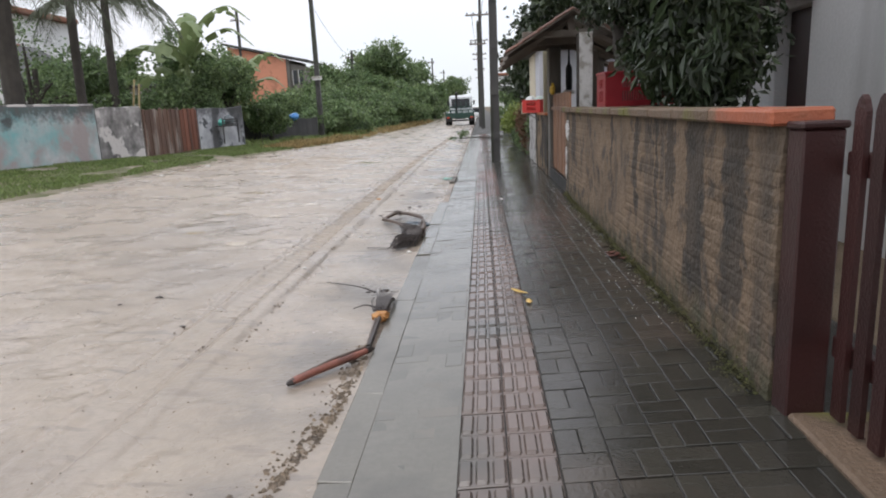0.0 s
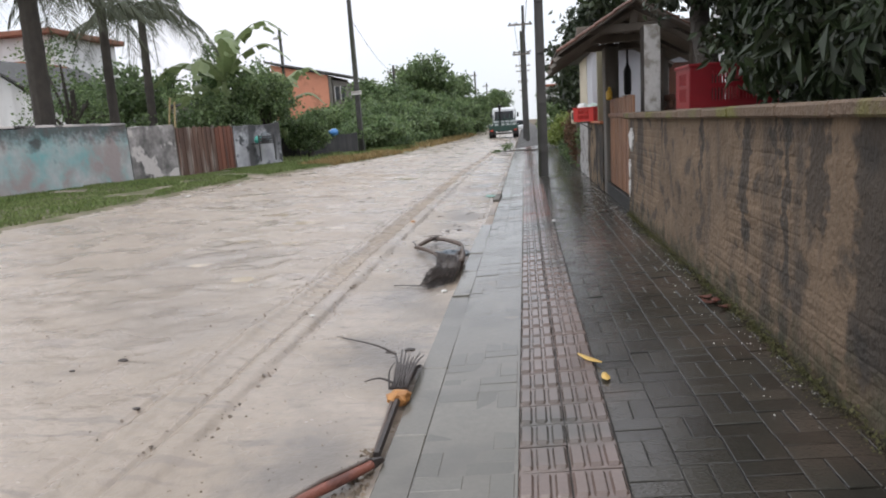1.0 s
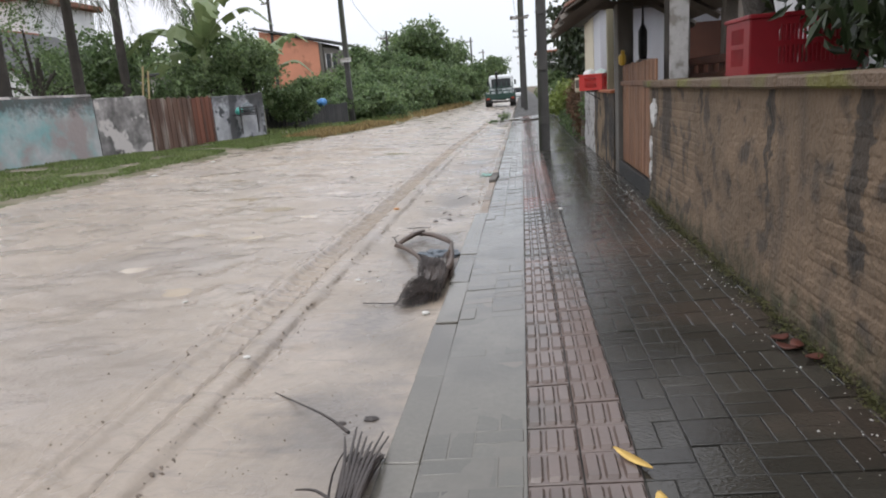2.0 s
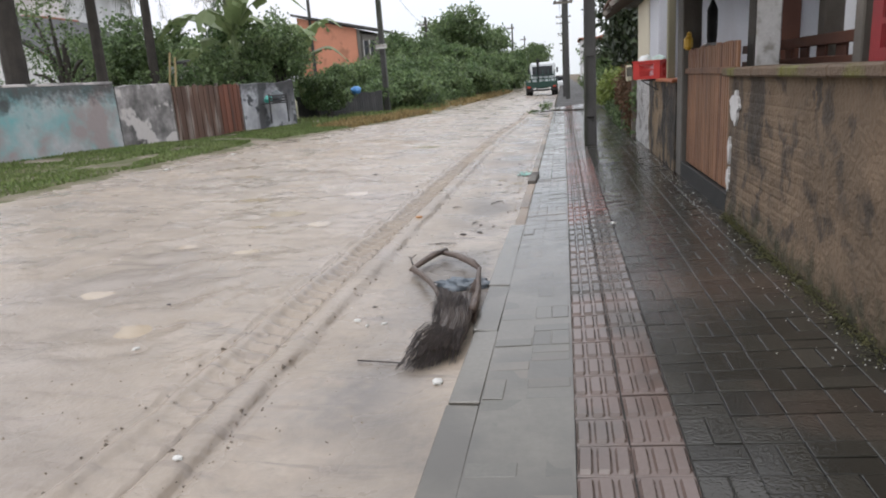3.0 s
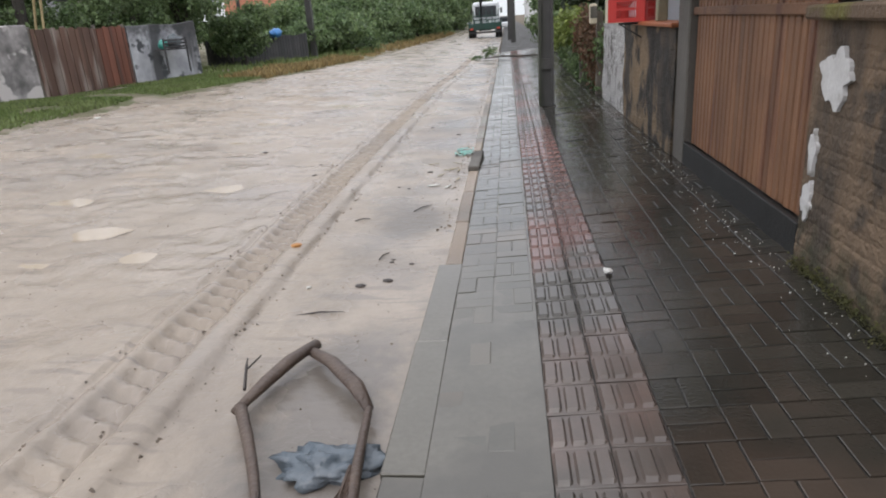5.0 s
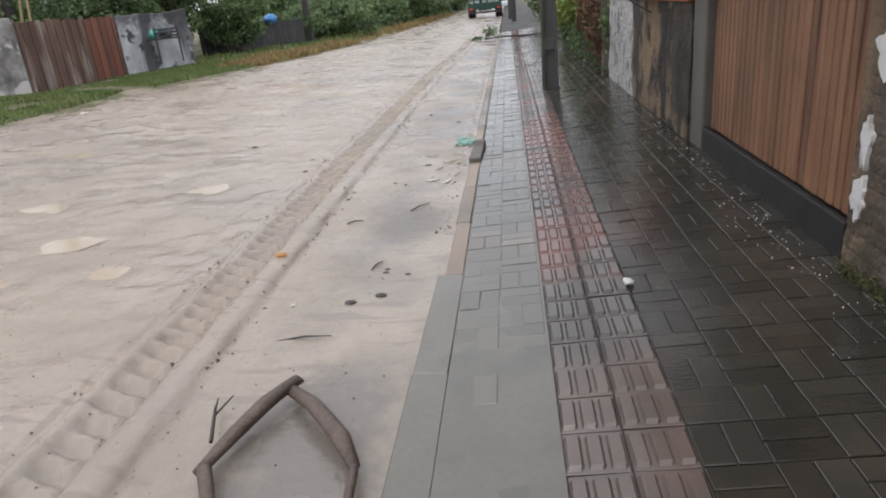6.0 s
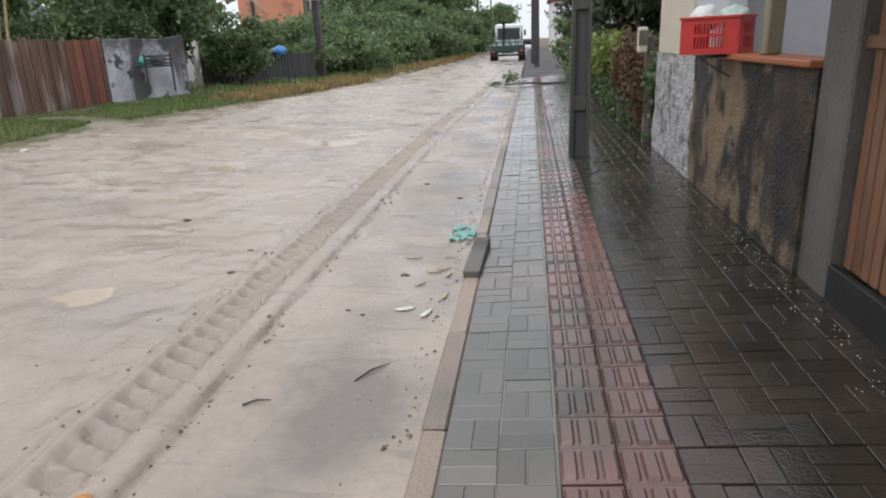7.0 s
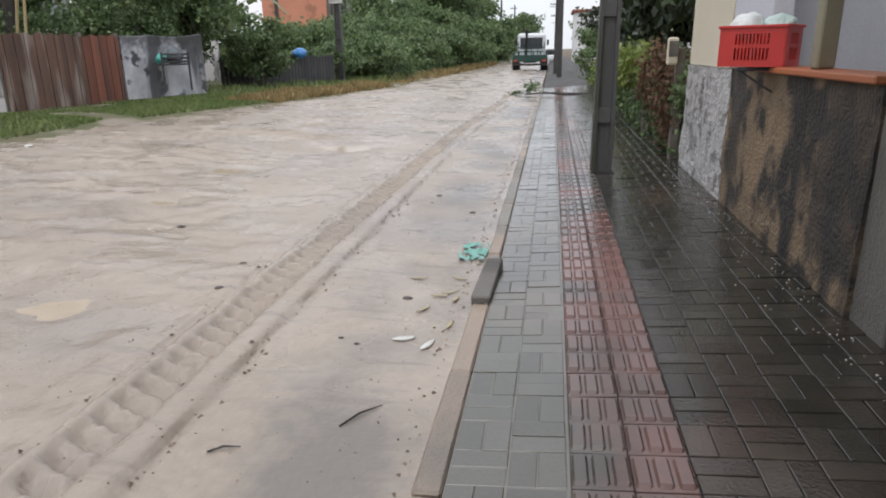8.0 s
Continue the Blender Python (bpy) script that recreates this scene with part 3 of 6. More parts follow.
part("post", box(1.555, 1.715, 1.78, 1.916, .03, 1.255, .008), DARKWOOD, gate_post)
part("cap", box(1.545, 1.725, 1.77, 1.915, 1.256, 1.285, .008), DARKWOOD, gate_post)
threshold = tagged(part("threshold", box(1.56, 2.2, -3, 1.775, 0.0, .105, .012), COPING), "worn concrete threshold slab below the picket gate", "slab", kind="structure")

# ---- slatted gate ----
slat_gate = thing("slat_gate", 1.62, 10.1, .1, "brown varnished slatted wooden gate standing closed", "gate")
for yy in np.arange(8.97, 11.24, .085):
    zt = 1.55 + random.uniform(-.012, .012)
    part("slat", box(1.618, 1.642, yy - .034 + random.uniform(-.003, .003), yy + .034, .26, zt, .005, jitter=.0025), SLAT, slat_gate)
for zz in (.42, 1.28):
    part("rail", box(1.645 if zz < 1 else 1.592, 1.68 if zz < 1 else 1.615, 8.94, 11.25, zz, zz + .06, .006), SLAT, slat_gate)
part("skirt", box(1.562, 1.60, 8.93, 11.245, .06, .262, .004), BLACK, slat_gate, "black rubber strip along the gate's foot")
yellow_jug = thing("yellow_jug", 1.61, 11.14, 1.6, "yellow plastic jug hung upside down on the gate", "jug")
part("body", box(1.56, 1.645, 11.06, 11.22, 1.545, 1.70, .03), YELLOW, yellow_jug, smooth=False)
part("spout", tube([(1.61, 11.14, 1.695), (1.61, 11.13, 1.74)], [.03, .022], 8), YELLOW, yellow_jug)

# ---- gate porch: posts, trusses and tiled gable roof ----
porch = thing("gate_porch", 1.7, 10.7, .1, "small tiled gable roof over the slatted gate", "porch", kind="structure")
part("column", box(1.755, 1.95, 8.95, 9.15, 0, 2.36, .01), WHITE_PAINT, porch, "white painted column with peeling black street face")
part("peeling_face", box(1.742, 1.7535, 8.952, 9.148, 1.2, 2.35, .003, jitter=.002), SOOT, porch, "black peeling paint on the column")
part("column", box(1.56, 1.77, 11.25, 11.60, 0, 2.36, .012), DAMP_CONCRETE, porch, "bare grey concrete column")
part("column", box(2.42, 2.58, 11.55, 11.71, 0, 2.36, .01), DAMP_CONCRETE, porch)
part("column", box(2.42, 2.58, 9.39, 9.55, 1.2, 2.36, .01), TIMBER, porch)
RIDGE_X, EAVE_Z, RIDGE_Z = 1.68, 2.08, 2.66
for y0 in (9.22, 10.4, 11.6):
    part("tie_beam", box(.98, 2.38, y0, y0 + .09, 2.33, 2.43, .008), TIMBER, porch)
    part("king_post", box(1.63, 1.73, y0 + .01, y0 + .08, 2.42, 2.62, .006), TIMBER, porch)
    for sgn in (-1, 1):
        a, b = Vector((RIDGE_X, y0 + .045, RIDGE_Z - .07)), Vector((RIDGE_X + sgn * .98, y0 + .045, EAVE_Z - .05))
        part("rafter", tube([a, b], .05, 4), TIMBER, porch)
for sgn in (-1, 1):
    slope = math.atan2(RIDGE_Z - EAVE_Z, .98)
    for r in range(4):
        u0, u1 = r * .27, r * .27 + .31
        for yy in np.arange(8.98, 11.9, .22):
            bm = bmesh.new()
            rows = []
            for u in (u0, u1):
                lift = .035 + (.015 if u == u1 else .0)
                rows.append([bm.verts.new((RIDGE_X + sgn * u * math.cos(slope), yy + .22 * q, RIDGE_Z - u * math.sin(slope) + lift + .03 * math.sin(math.pi * q))) for q in (0, .25, .5, .75, 1)])
            for q in range(4):
                bm.faces.new((rows[0][q], rows[0][q + 1], rows[1][q + 1], rows[1][q]))
            ex = bmesh.ops.extrude_face_region(bm, geom=list(bm.faces))
            for e in ex["geom"]:
                if isinstance(e, bmesh.types.BMVert):
                    e.co.z -= .014
            bmesh.ops.recalc_face_normals(bm, faces=bm.faces)
            part("roof_tile", bm, ROOFTILE, porch)
    part("batten_board", box(0, 1.1, 8.99, 11.95, -.012, .012, .004, Matrix.Translation((RIDGE_X, 0, RIDGE_Z + .012)) @ Matrix.Diagonal((sgn, 1, 1, 1)) @ Matrix.Rotation(slope, 4, "Y")), TIMBER, porch)

# ---- low front wall and house ----
house = thing("house", 3.5, 14, 0, "cream and pale grey single storey house on the pavement", "house", kind="structure")
v, f = rough_wall(11.604, 14.2, 1.545, 1.72, -.05, 1.18, .010, 81, .05)
part_me("stained_wall", mesh_of("stained_wall", v, f, STAINED), house, "low wall blackened by damp")
v, f = rough_wall(14.204, 16.05, 1.54, 1.72, -.08, 1.17, .014, 91, .04)
part_me("plinth", mesh_of("plinth", v, f, PLINTH), house, "rough white rendered plinth")
part("sill", box(1.50, 1.76, 11.606, 13.42, 1.183, 1.222, .008), SILL, house, "orange tiled sill")
part("ledge", box(1.52, 1.74, 13.424, 14.2, 1.183, 1.215, .006), CONCRETE, house)
part("olive_pillar", box(1.58, 1.68, 12.52, 12.63, 1.224, 2.5, .01), OLIVE, house)
# Continues the cream wall; its face shading is put into the colour.
part("front_wall", box(1.58, 1.72, 13.44, 14.45, 1.218, 2.5, .006), LILAC, house, "front wall coloured pale grey for its face shading")
part("front_wall", box(1.565, 1.72, 14.454, 16.05, 1.174, 2.5, .006), CREAM, house, "cream painted wall")
part("end_wall", box(1.722, 6, 15.9, 16.04, -.4, 2.5, .006), CREAM, house)
part("porch_back_wall", box(1.76, 6.0, 13.72, 13.84, -.2, 2.55, .005), LILAC, house, "pale grey wall at the back of the porch")
part("roof_slab", box(1.35, 6.2, 13.35, 16.5, 2.5, 2.60, .01), DARKROOF, house)
for xx in np.arange(1.4, 6.1, .16):
    part("roof_ridge", tube([(xx, 13.3, 2.615), (xx, 16.54, 2.615)], .035, 6), METAL, house)
porch_door = part("door", box(3.03, 3.58, 13.66, 13.718, .05, 2.2, .006), BROWNWOOD, house, "plain brown door")
part("handle", box(3.08, 3.12, 13.62, 13.66, 1.05, 1.15, .006), METAL, porch_door)
feeder = thing("hanging_feeder", 1.96, 11.645, 1.5, "dark bottle with a white tray hung from the porch beam", "feeder")
part("bottle", tube([(1.96, 11.645, 1.62), (1.96, 11.645, 1.70), (1.96, 11.645, 2.0), (1.96, 11.645, 2.1), (1.96, 11.645, 2.33)], [.05, .062, .062, .02, .012], 12), BLACK, feeder, smooth=True)
part("tray", box(1.87, 2.05, 11.56, 11.73, 1.54, 1.62, .012), WHITE_PAINT, feeder, "white plastic tray")
main_wall = thing("main_house", 4.2, 7, 0, "white house behind the garden wall, unseen height added for shade", "house", kind="structure")
# Walls above about 3.9 m are unseen, added to shade the pavement.
part("wall", box(3.6, 3.8, 6.9, 13.0, -.1, 5.6, .01), HOUSEWHITE, main_wall)
part("wall", box(3.6, 3.8, -4, 6.15, -.1, 5.6, .01), HOUSEWHITE, main_wall)
part("wall", box(3.802, 9, 12.8, 13.0, -.1, 5.6, .01), HOUSEWHITE, main_wall)
part("lintel", box(3.61, 3.79, 6.154, 6.896, 2.25, 5.6, .01), HOUSEWHITE, main_wall)
part("door", box(3.74, 3.78, 6.16, 6.89, .05, 2.245, .006), DARKWOOD, main_wall, "dark red wooden door")
part("string_course", box(3.57, 3.598, 6.9, 13.0, 2.36, 2.42, .004), CONCRETE, main_wall)
part("porch_eave", box(2.75, 3.598, 6.0, 7.1, 2.42, 2.56, .01), BROWNWOOD, main_wall, "brown boarded porch eave")
# Unseen roof, its overhang widened to block sky light on the pavement.
part("roof", box(2.9, 9.4, -4.2, 13.3, 5.602, 5.72, .02), CLAYROOF, main_wall)
win = part("window_frame", box(3.575, 3.598, 8.9, 9.7, 1.1, 2.0, .006), TIMBER, main_wall)
part("window_pane", box(3.568, 3.574, 8.97, 9.28, 1.17, 1.93), GLASS, win)
part("window_pane", box(3.568, 3.574, 9.32, 9.63, 1.17, 1.93), GLASS, win)
yard = tagged(part("yard_floor", box(1.742, 3.598, 1.95, 13.7, -.2, .03), EARTH), "damp earth yard behind the garden wall", "yard", kind="structure")

# brown balustrade in the porch
balustrade = thing("balustrade", 2.4, 8, 0, "red-brown wooden balustrade behind the garden wall", "balustrade")
for zz in (1.28, 1.46):
    part("rail", box(2.3, 2.34, 6.5, 11.6, zz, zz + .09, .006), BROWNWOOD, balustrade)
for yy in np.arange(6.6, 11.6, .42):
    part("baluster", box(2.345, 2.37, yy, yy + .20, .03, 1.55, .006), BROWNWOOD, balustrade)
for yy in (7.9, 10.4):
    part("post", box(2.14, 2.28, yy, yy + .14, .03, 2.2, .01), TIMBER, balustrade)


# ---- crates ----
def slotted(a, H, off, axis, pitch):
    """A moulded crate side with two rows of upright slots cut through it."""
    us, u = [-a / 2, -a / 2 + a * .24], -a / 2 + a * .24
    while u < a / 2 - a * .25:
        us += [u + a * pitch * .55, u + a * pitch]
        u += a * pitch
    us.append(a / 2)
    zs = [0, H * .16, H * .46, H * .54, H * .80, H]
    bm = bmesh.new()
    g = [[bm.verts.new((u, 0, z)) for u in us] for z in zs]
    for r in range(5):
        for c in range(len(us) - 1):
            if r in (1, 3) and c % 2 == 1 and c < len(us) - 2:
                continue
            bm.faces.new((g[r][c], g[r][c + 1], g[r + 1][c + 1], g[r + 1][c]))
    ex = bmesh.ops.extrude_face_region(bm, geom=list(bm.faces))
    for e in ex["geom"]:
        if isinstance(e, bmesh.types.BMVert):
            e.co.y += .012
    bm.transform(Matrix.Translation((0, off - .006, 0)))
    if axis:
        bm.transform(Matrix.Rotation(-math.pi / 2, 4, "Z"))
    bmesh.ops.recalc_face_normals(bm, faces=bm.faces)
    return bm


def crate(name, m, L, W, H, label, at, slots):
    t = thing(name, 0, 0, 0, label, "crate")
    th = .012
    part("base", box(-L / 2, L / 2, -W / 2, W / 2, 0, .015, .003), m, t)
    for sgn in (-1, 1):
        for axis in (0, 1):
            a, b = (L, W) if axis == 0 else (W, L)
            part("side", slotted(a, H, sgn * b / 2, axis, slots), m, t)
            e = b / 2 + .006
            rim = box(-a / 2 - .012, a / 2 + .012, e, e + .012, H * .93, H, .003) if axis == 0 else box(e, e + .012, -a / 2 - .012, a / 2 + .012, H * .93, H, .003)
            rim.transform(Matrix.Diagonal((1, sgn, 1, 1)) if axis == 0 else Matrix.Diagonal((sgn, 1, 1, 1)))
            bmesh.ops.recalc_face_normals(rim, faces=rim.faces)
            part("rim", rim, m, t)
    t.matrix_world = at
    return t


crate("crate", CRATE_RED, .41, .31, .26, "red slotted plastic crate full of rubbish bags on the wall", pose(1.46, 13.22, 1.224, 0, 0, -34), .055)
for cx, cy, r, m, lab in ((1.38, 13.24, .11, BAG, "crumpled white plastic bag in the crate"), (1.55, 13.16, .10, BAG_PALE, "")):
    bm = bmesh.new()
    bmesh.ops.create_icosphere(bm, subdivisions=3, radius=r)
    for v_ in bm.verts:
        v_.co *= 1 + .22 * noise.noise(v_.co * 14 + Vector((cx * 9, 0, 0))) + .12 * noise.noise(v_.co * 40)
        v_.co.z *= .8
    bm.transform(Matrix.Translation((cx, cy, 1.478)))
    tagged(part("rubbish_bag", bm, m, None, "", True), lab or "crumpled pale plastic bag in the crate", "bag", "bags in the crate")
crate("crate", CRATE_DARK, .66, .40, .34, "dark red slotted plastic crate standing on the garden wall", pose(1.90, 6.14, 1.335, 0, 0, 2), .038)
bracket = thing("crate_bracket", 1.5, 13.1, 1.1, "rusty steel bracket that carries the crate", "bracket")
part("arm", box(1.30, 1.545, 13.1, 13.13, 1.197, 1.2215, .003), DARKFENCE, bracket)
part("brace", tube([(1.32, 13.115, 1.2), (1.54, 13.115, 1.06)], .008, 6), DARKFENCE, bracket)

# ---- shrub above the wall, leaning trunk ----
shrub = thing("garden_shrub", 2.4, 4.7, .03, "dense dark green shrub leaning over the garden wall", "shrub")
for k in range(9):
    a = (2.3 + random.uniform(-.2, .3), 4.7 + random.uniform(-.7, .7), .03)
    b = (2.2 + random.uniform(-.5, .5), a[1] + random.uniform(-.8, .8), random.uniform(1.9, 2.9))
    part("stem", tube(bend([a, ((a[0] + b[0]) / 2, (a[1] + b[1]) / 2 + .1, 1.2), b], 4), [.03 - .0025 * q for q in range(9)], 6), BARK, shrub)
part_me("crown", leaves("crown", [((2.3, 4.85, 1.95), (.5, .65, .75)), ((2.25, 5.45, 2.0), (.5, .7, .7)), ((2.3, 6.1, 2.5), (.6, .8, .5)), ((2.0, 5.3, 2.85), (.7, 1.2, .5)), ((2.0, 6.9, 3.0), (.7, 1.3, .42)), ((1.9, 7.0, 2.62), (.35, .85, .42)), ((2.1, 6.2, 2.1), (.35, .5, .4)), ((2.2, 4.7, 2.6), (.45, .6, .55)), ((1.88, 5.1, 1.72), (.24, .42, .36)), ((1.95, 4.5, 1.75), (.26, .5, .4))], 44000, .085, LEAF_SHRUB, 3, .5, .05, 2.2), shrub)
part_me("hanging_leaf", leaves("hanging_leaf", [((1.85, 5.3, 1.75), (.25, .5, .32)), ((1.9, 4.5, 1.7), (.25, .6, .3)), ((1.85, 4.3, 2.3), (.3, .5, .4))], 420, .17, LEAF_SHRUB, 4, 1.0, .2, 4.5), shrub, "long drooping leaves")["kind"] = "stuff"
part_me("yellow_leaf", leaves("yellow_leaf", [((1.8, 3.9, 2.25), (.25, .3, .2)), ((1.8, 4.6, 2.7), (.3, .8, .25))], 110, .14, LEAF_LIGHT, 6, .4, .2, 2.5), shrub, "yellowing leaves")["kind"] = "stuff"
trunk = thing("leaning_tree", 2.1, 7, .03, "dark leaning tree trunk behind the garden wall", "tree")
part("trunk", tube(bend([(2.02, 6.75, .03), (2.0, 7.0, 1.6), (2.0, 7.35, 2.2), (2.1, 7.7, 3.4)], 4), [.13 - .005 * q for q in range(13)], 10), BARK, trunk, smooth=True)
# Crown is out of view, enlarged to help shade the pavement.
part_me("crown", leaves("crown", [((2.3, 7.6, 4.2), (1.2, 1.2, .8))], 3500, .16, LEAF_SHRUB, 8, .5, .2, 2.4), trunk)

# ---- hedge past the house, meter box ----
hedge = thing("vine_hedge", 1.75, 19, -.05, "overgrown vine hedge along the pavement", "hedge")
hb = [((1.75, y0, .62 + float(dip(y0))), (.34, .8, .75)) for y0 in np.arange(17.0, 24, 1.0)]
part_me("foliage", leaves("foliage", hb, 13000, .085, LEAF, 12, .5, .4, 1.8), hedge)
part_me("withered_foliage", leaves("withered_foliage", [((1.58, 17.0, .75), (.24, .6, .55)), ((1.55, 18.2, .9), (.25, .7, .5))], 3000, .075, LEAF_BROWN, 13, .6, .5, 2.0), hedge, "withered reddish vine")
part_me("fresh_foliage", leaves("fresh_foliage", [((1.45, 19.8, 1.1), (.35, 1.4, .35)), ((1.5, 22.5, .95), (.35, 1.4, .35))], 2600, .11, LEAF_LIGHT, 14, .3, .4, 2.0), hedge, "fresh yellow-green shoots")
for y0 in (16.5, 19.0, 21.5, 24):
    part("fence_post", box(1.50, 1.60, y0, y0 + .1, float(dip(y0)) - .1, 1.35 + float(dip(y0)), .01), TIMBER, hedge)
meter = thing("meter_box", 1.42, 16.42, 1.3, "small pale meter box on a post beside the hedge", "box")
part("case", box(1.38, 1.49, 16.36, 16.48, 1.16, 1.46, .02), CREAM, meter)
part("lid", box(1.385, 1.485, 16.35, 16.36, 1.25, 1.42, .004), CONCRETE, meter)
rtree = thing("roadside_tree", 3.4, 21.5, -.1, "dark broad-leaved tree behind the hedge", "tree")
part("trunk", tube(bend([(3.4, 21.5, -.2), (3.3, 21.6, 1.6), (3.5, 21.4, 3.2)], 4), [.22 - .012 * q for q in range(9)], 9), BARK, rtree, smooth=True)
for q in range(5):
    an = q * 1.3
    part("limb", tube(bend([(3.4, 21.5, 2.2), (3.4 + .7 * math.cos(an), 21.5 + .9 * math.sin(an), 3.0), (3.4 + 1.4 * math.cos(an), 21.5 + 2 * math.sin(an), 3.6)], 3), [.09 - .009 * w for w in range(7)], 6), BARK, rtree)
part_me("crown", leaves("crown", [((2.9, 20.2, 2.7), (1.3, 1.7, 1.1)), ((3.0, 22.5, 3.2), (1.7, 2.2, 1.4)), ((3.6, 25, 3.0), (1.9, 2.4, 1.5)), ((3.2, 21.5, 4.2), (1.4, 2.0, .9)), ((2.7, 23.5, 1.9), (.9, 2.6, .8))], 17000, .22, LEAF_SHRUB, 15, .5, .45, 1.8), rtree)


# ---- utility poles ----
def utility_pole(x, y, z, h, w, label, arms=(), lean=0.0, group="utility poles"):
    t = thing("utility_pole", x, y, z, label, "pole", group)
    bm = bmesh.new()
    # tapered, with sunk panels on two faces
    for (x0, x1, y0, y1) in ((-.5, -.32, -.5, .5), (.32, .5, -.5, .5), (-.32, .32, -.30, .30)):
        r = bmesh.ops.create_cube(bm, size=1, matrix=Matrix.Translation(((x0 + x1) / 2 * w, (y0 + y1) / 2 * w, h / 2 - .3)) @ Matrix.Diagonal(((x1 - x0) * w, (y1 - y0) * w, h + .6, 1)))
    for v_ in bm.verts:
        if v_.co.z > 1:
            v_.co.x *= .62
            v_.co.y *= .62
            v_.co.x += lean * h
    bm.transform(Matrix.Translation((x, y, z)))
    part("shaft", bm, POLE, t)
    for k in range(5):
        zz = .55 + k * 1.1
        s = 1 - .38 * zz / h
        part("web", box(-.318 * w * s, .318 * w * s, -.46 * w * s, .46 * w * s, zz, zz + .16, .004, Matrix.Translation((x + lean * zz, y, z))), POLE, t)
    for az, aw in arms:
        arm = part("crossarm", box(x - aw / 2 - .2, x + aw / 2 - .2, y - .2, y - .1, z + az, z + az + .1, .005), TIMBER, t)
        for q in range(4):
            xx = x - .2 - aw / 2 + .12 + q * (aw - .24) / 3
            part("insulator", tube([(xx, y - .15, z + az + .1), (xx, y - .15, z + az + .16), (xx, y - .15, z + az + .22)], [.03, .05, .025], 6), WIRE, arm)
    return t


utility_pole(.67, 15.93, 0.02, 8.6, .235, "dark wet concrete utility pole on the pavement", lean=.006)
utility_pole(.46, 44, -.05, 8.4, .26, "concrete utility pole with crossarms far down the pavement", ((7.2, 1.5), (5.4, 1.1)))
utility_pole(.30, 49.5, -.08, 7.6, .3, "short stout concrete pole beside a utility pole")
for yy, zz in ((72, -.1), (100, -.1), (130, -.1), (165, -.1)):
    utility_pole(.55, yy, zz, 9.2, .3, "concrete utility pole with crossarms far down the pavement", ((8.3, 1.9), (6.9, 1.5)))
lp = utility_pole(-8.2, 34.4, .19, 8.6, .27, "concrete utility pole on the grass verge", lean=-.004)
part("name_plate", box(-8.47, -7.93, 34.18, 34.20, 3.15, 3.35, .004), WHITE_PAINT, lp, "pale enamel plate")
utility_pole(-21.3, 60, .3, 10.6, .3, "concrete utility pole standing behind the trees", ((9.6, .8),))
utility_pole(-11.5, 62, .15, 6.9, .28, "concrete utility pole standing behind the trees", ((6.2, .8),))
for yy in (90, 118):
    utility_pole(-6.0, yy, .0, 8, .28, "concrete utility pole on the far verge", ((7.4, 1.0),))


def cable(a, b, sag, r=.012):
    pts = [Vector(a).lerp(Vector(b), q / 14) - Vector((0, 0, sag * 4 * (q / 14) * (1 - q / 14))) for q in range(15)]
    c = part("cable", tube(pts, r, 4), WIRE)
    return tagged(c, "black overhead cable strung between the utility poles", "cable", "overhead cables")


for off in (-.35, 0.1):
    for a, b in (((.46, 44, 7.35), (.55, 72, 8.35)), ((.55, 72, 8.35), (.55, 100, 8.35)), ((.55, 100, 8.35), (.55, 130, 8.35))):
        cable((a[0] + off - .2, a[1] - .15, a[2]), (b[0] + off - .2, b[1] - .15, b[2]), .45, .015)
cable((.67, 15.9, 6.9), (.40, 43.85, 5.7), .5)
cable((-8.2, 34.4, 6.9), (-11.5, 62, 6.3), .4)


# ---- truck ----
truck = thing("flatbed_truck", -1.5, 57, -.13, "white cabbed flatbed truck with dark green bed on sand", "truck")
TX, TY, TZ = -1.5, 57.0, -.13
tm = Matrix.Translation((TX, TY, TZ))
cab = part("cab", box(-1.04, 1.04, 3.1, 4.9, .75, 2.62, .16, tm), TRUCK_WHITE, truck)
part("rear_window", box(-.82, .82, 3.075, 3.098, 1.5, 2.3, .0, tm), GLASS, cab)
for sgn in (-1, 1):
    part("side_window", box(sgn * 1.04 - .012, sgn * 1.04 + .012, 3.5, 4.5, 1.6, 2.4, 0, tm), GLASS, cab)
    part("mirror", box(sgn * 1.2 - .08, sgn * 1.2 + .08, 4.6, 4.66, 1.75, 2.15, .02, tm), BLACK, cab)
bed = part("bed", box(-1.22, 1.22, 0, 3.0, .86, .98, .02, tm), TRUCK_GREEN, truck)
part("tailboard", box(-1.22, 1.22, -.05, 0, .62, 1.08, .02, tm), TRUCK_GREEN, bed, "dark green tailboard")
for sgn in (-1, 1):
    part("sideboard", box(sgn * 1.2 - .03, sgn * 1.2 + .03, .02, 3.0, .98, 1.2, .01, tm), TRUCK_GREEN, bed)
    part("tail_light", box(sgn * 1.0 - .12, sgn * 1.0 + .12, -.08, -.05, .62, .76, .01, tm), RED_PAINT, bed)
for xx in (-.8, -.3, .2, .7):
    part("stake", box(xx, xx + .08, -.09, -.052, .55, 1.3, .008, tm), TRUCK_GREEN, bed)
for xx in (-1.0, -.5, 0, .46, .94):
    part("headboard_stake", box(xx, xx + .06, 2.9, 2.98, .98, 2.0, .01, tm), TRUCK_GREEN, bed)
for zz in (1.25, 1.55):
    part("headboard_rail", box(-1.0, 1.0, 2.86, 2.898, zz, zz + .07, .01, tm), TRUCK_GREEN, bed)
part("bumper", box(-1.15, 1.15, -.12, -.06, .36, .5, .02, tm), BLACK, truck)
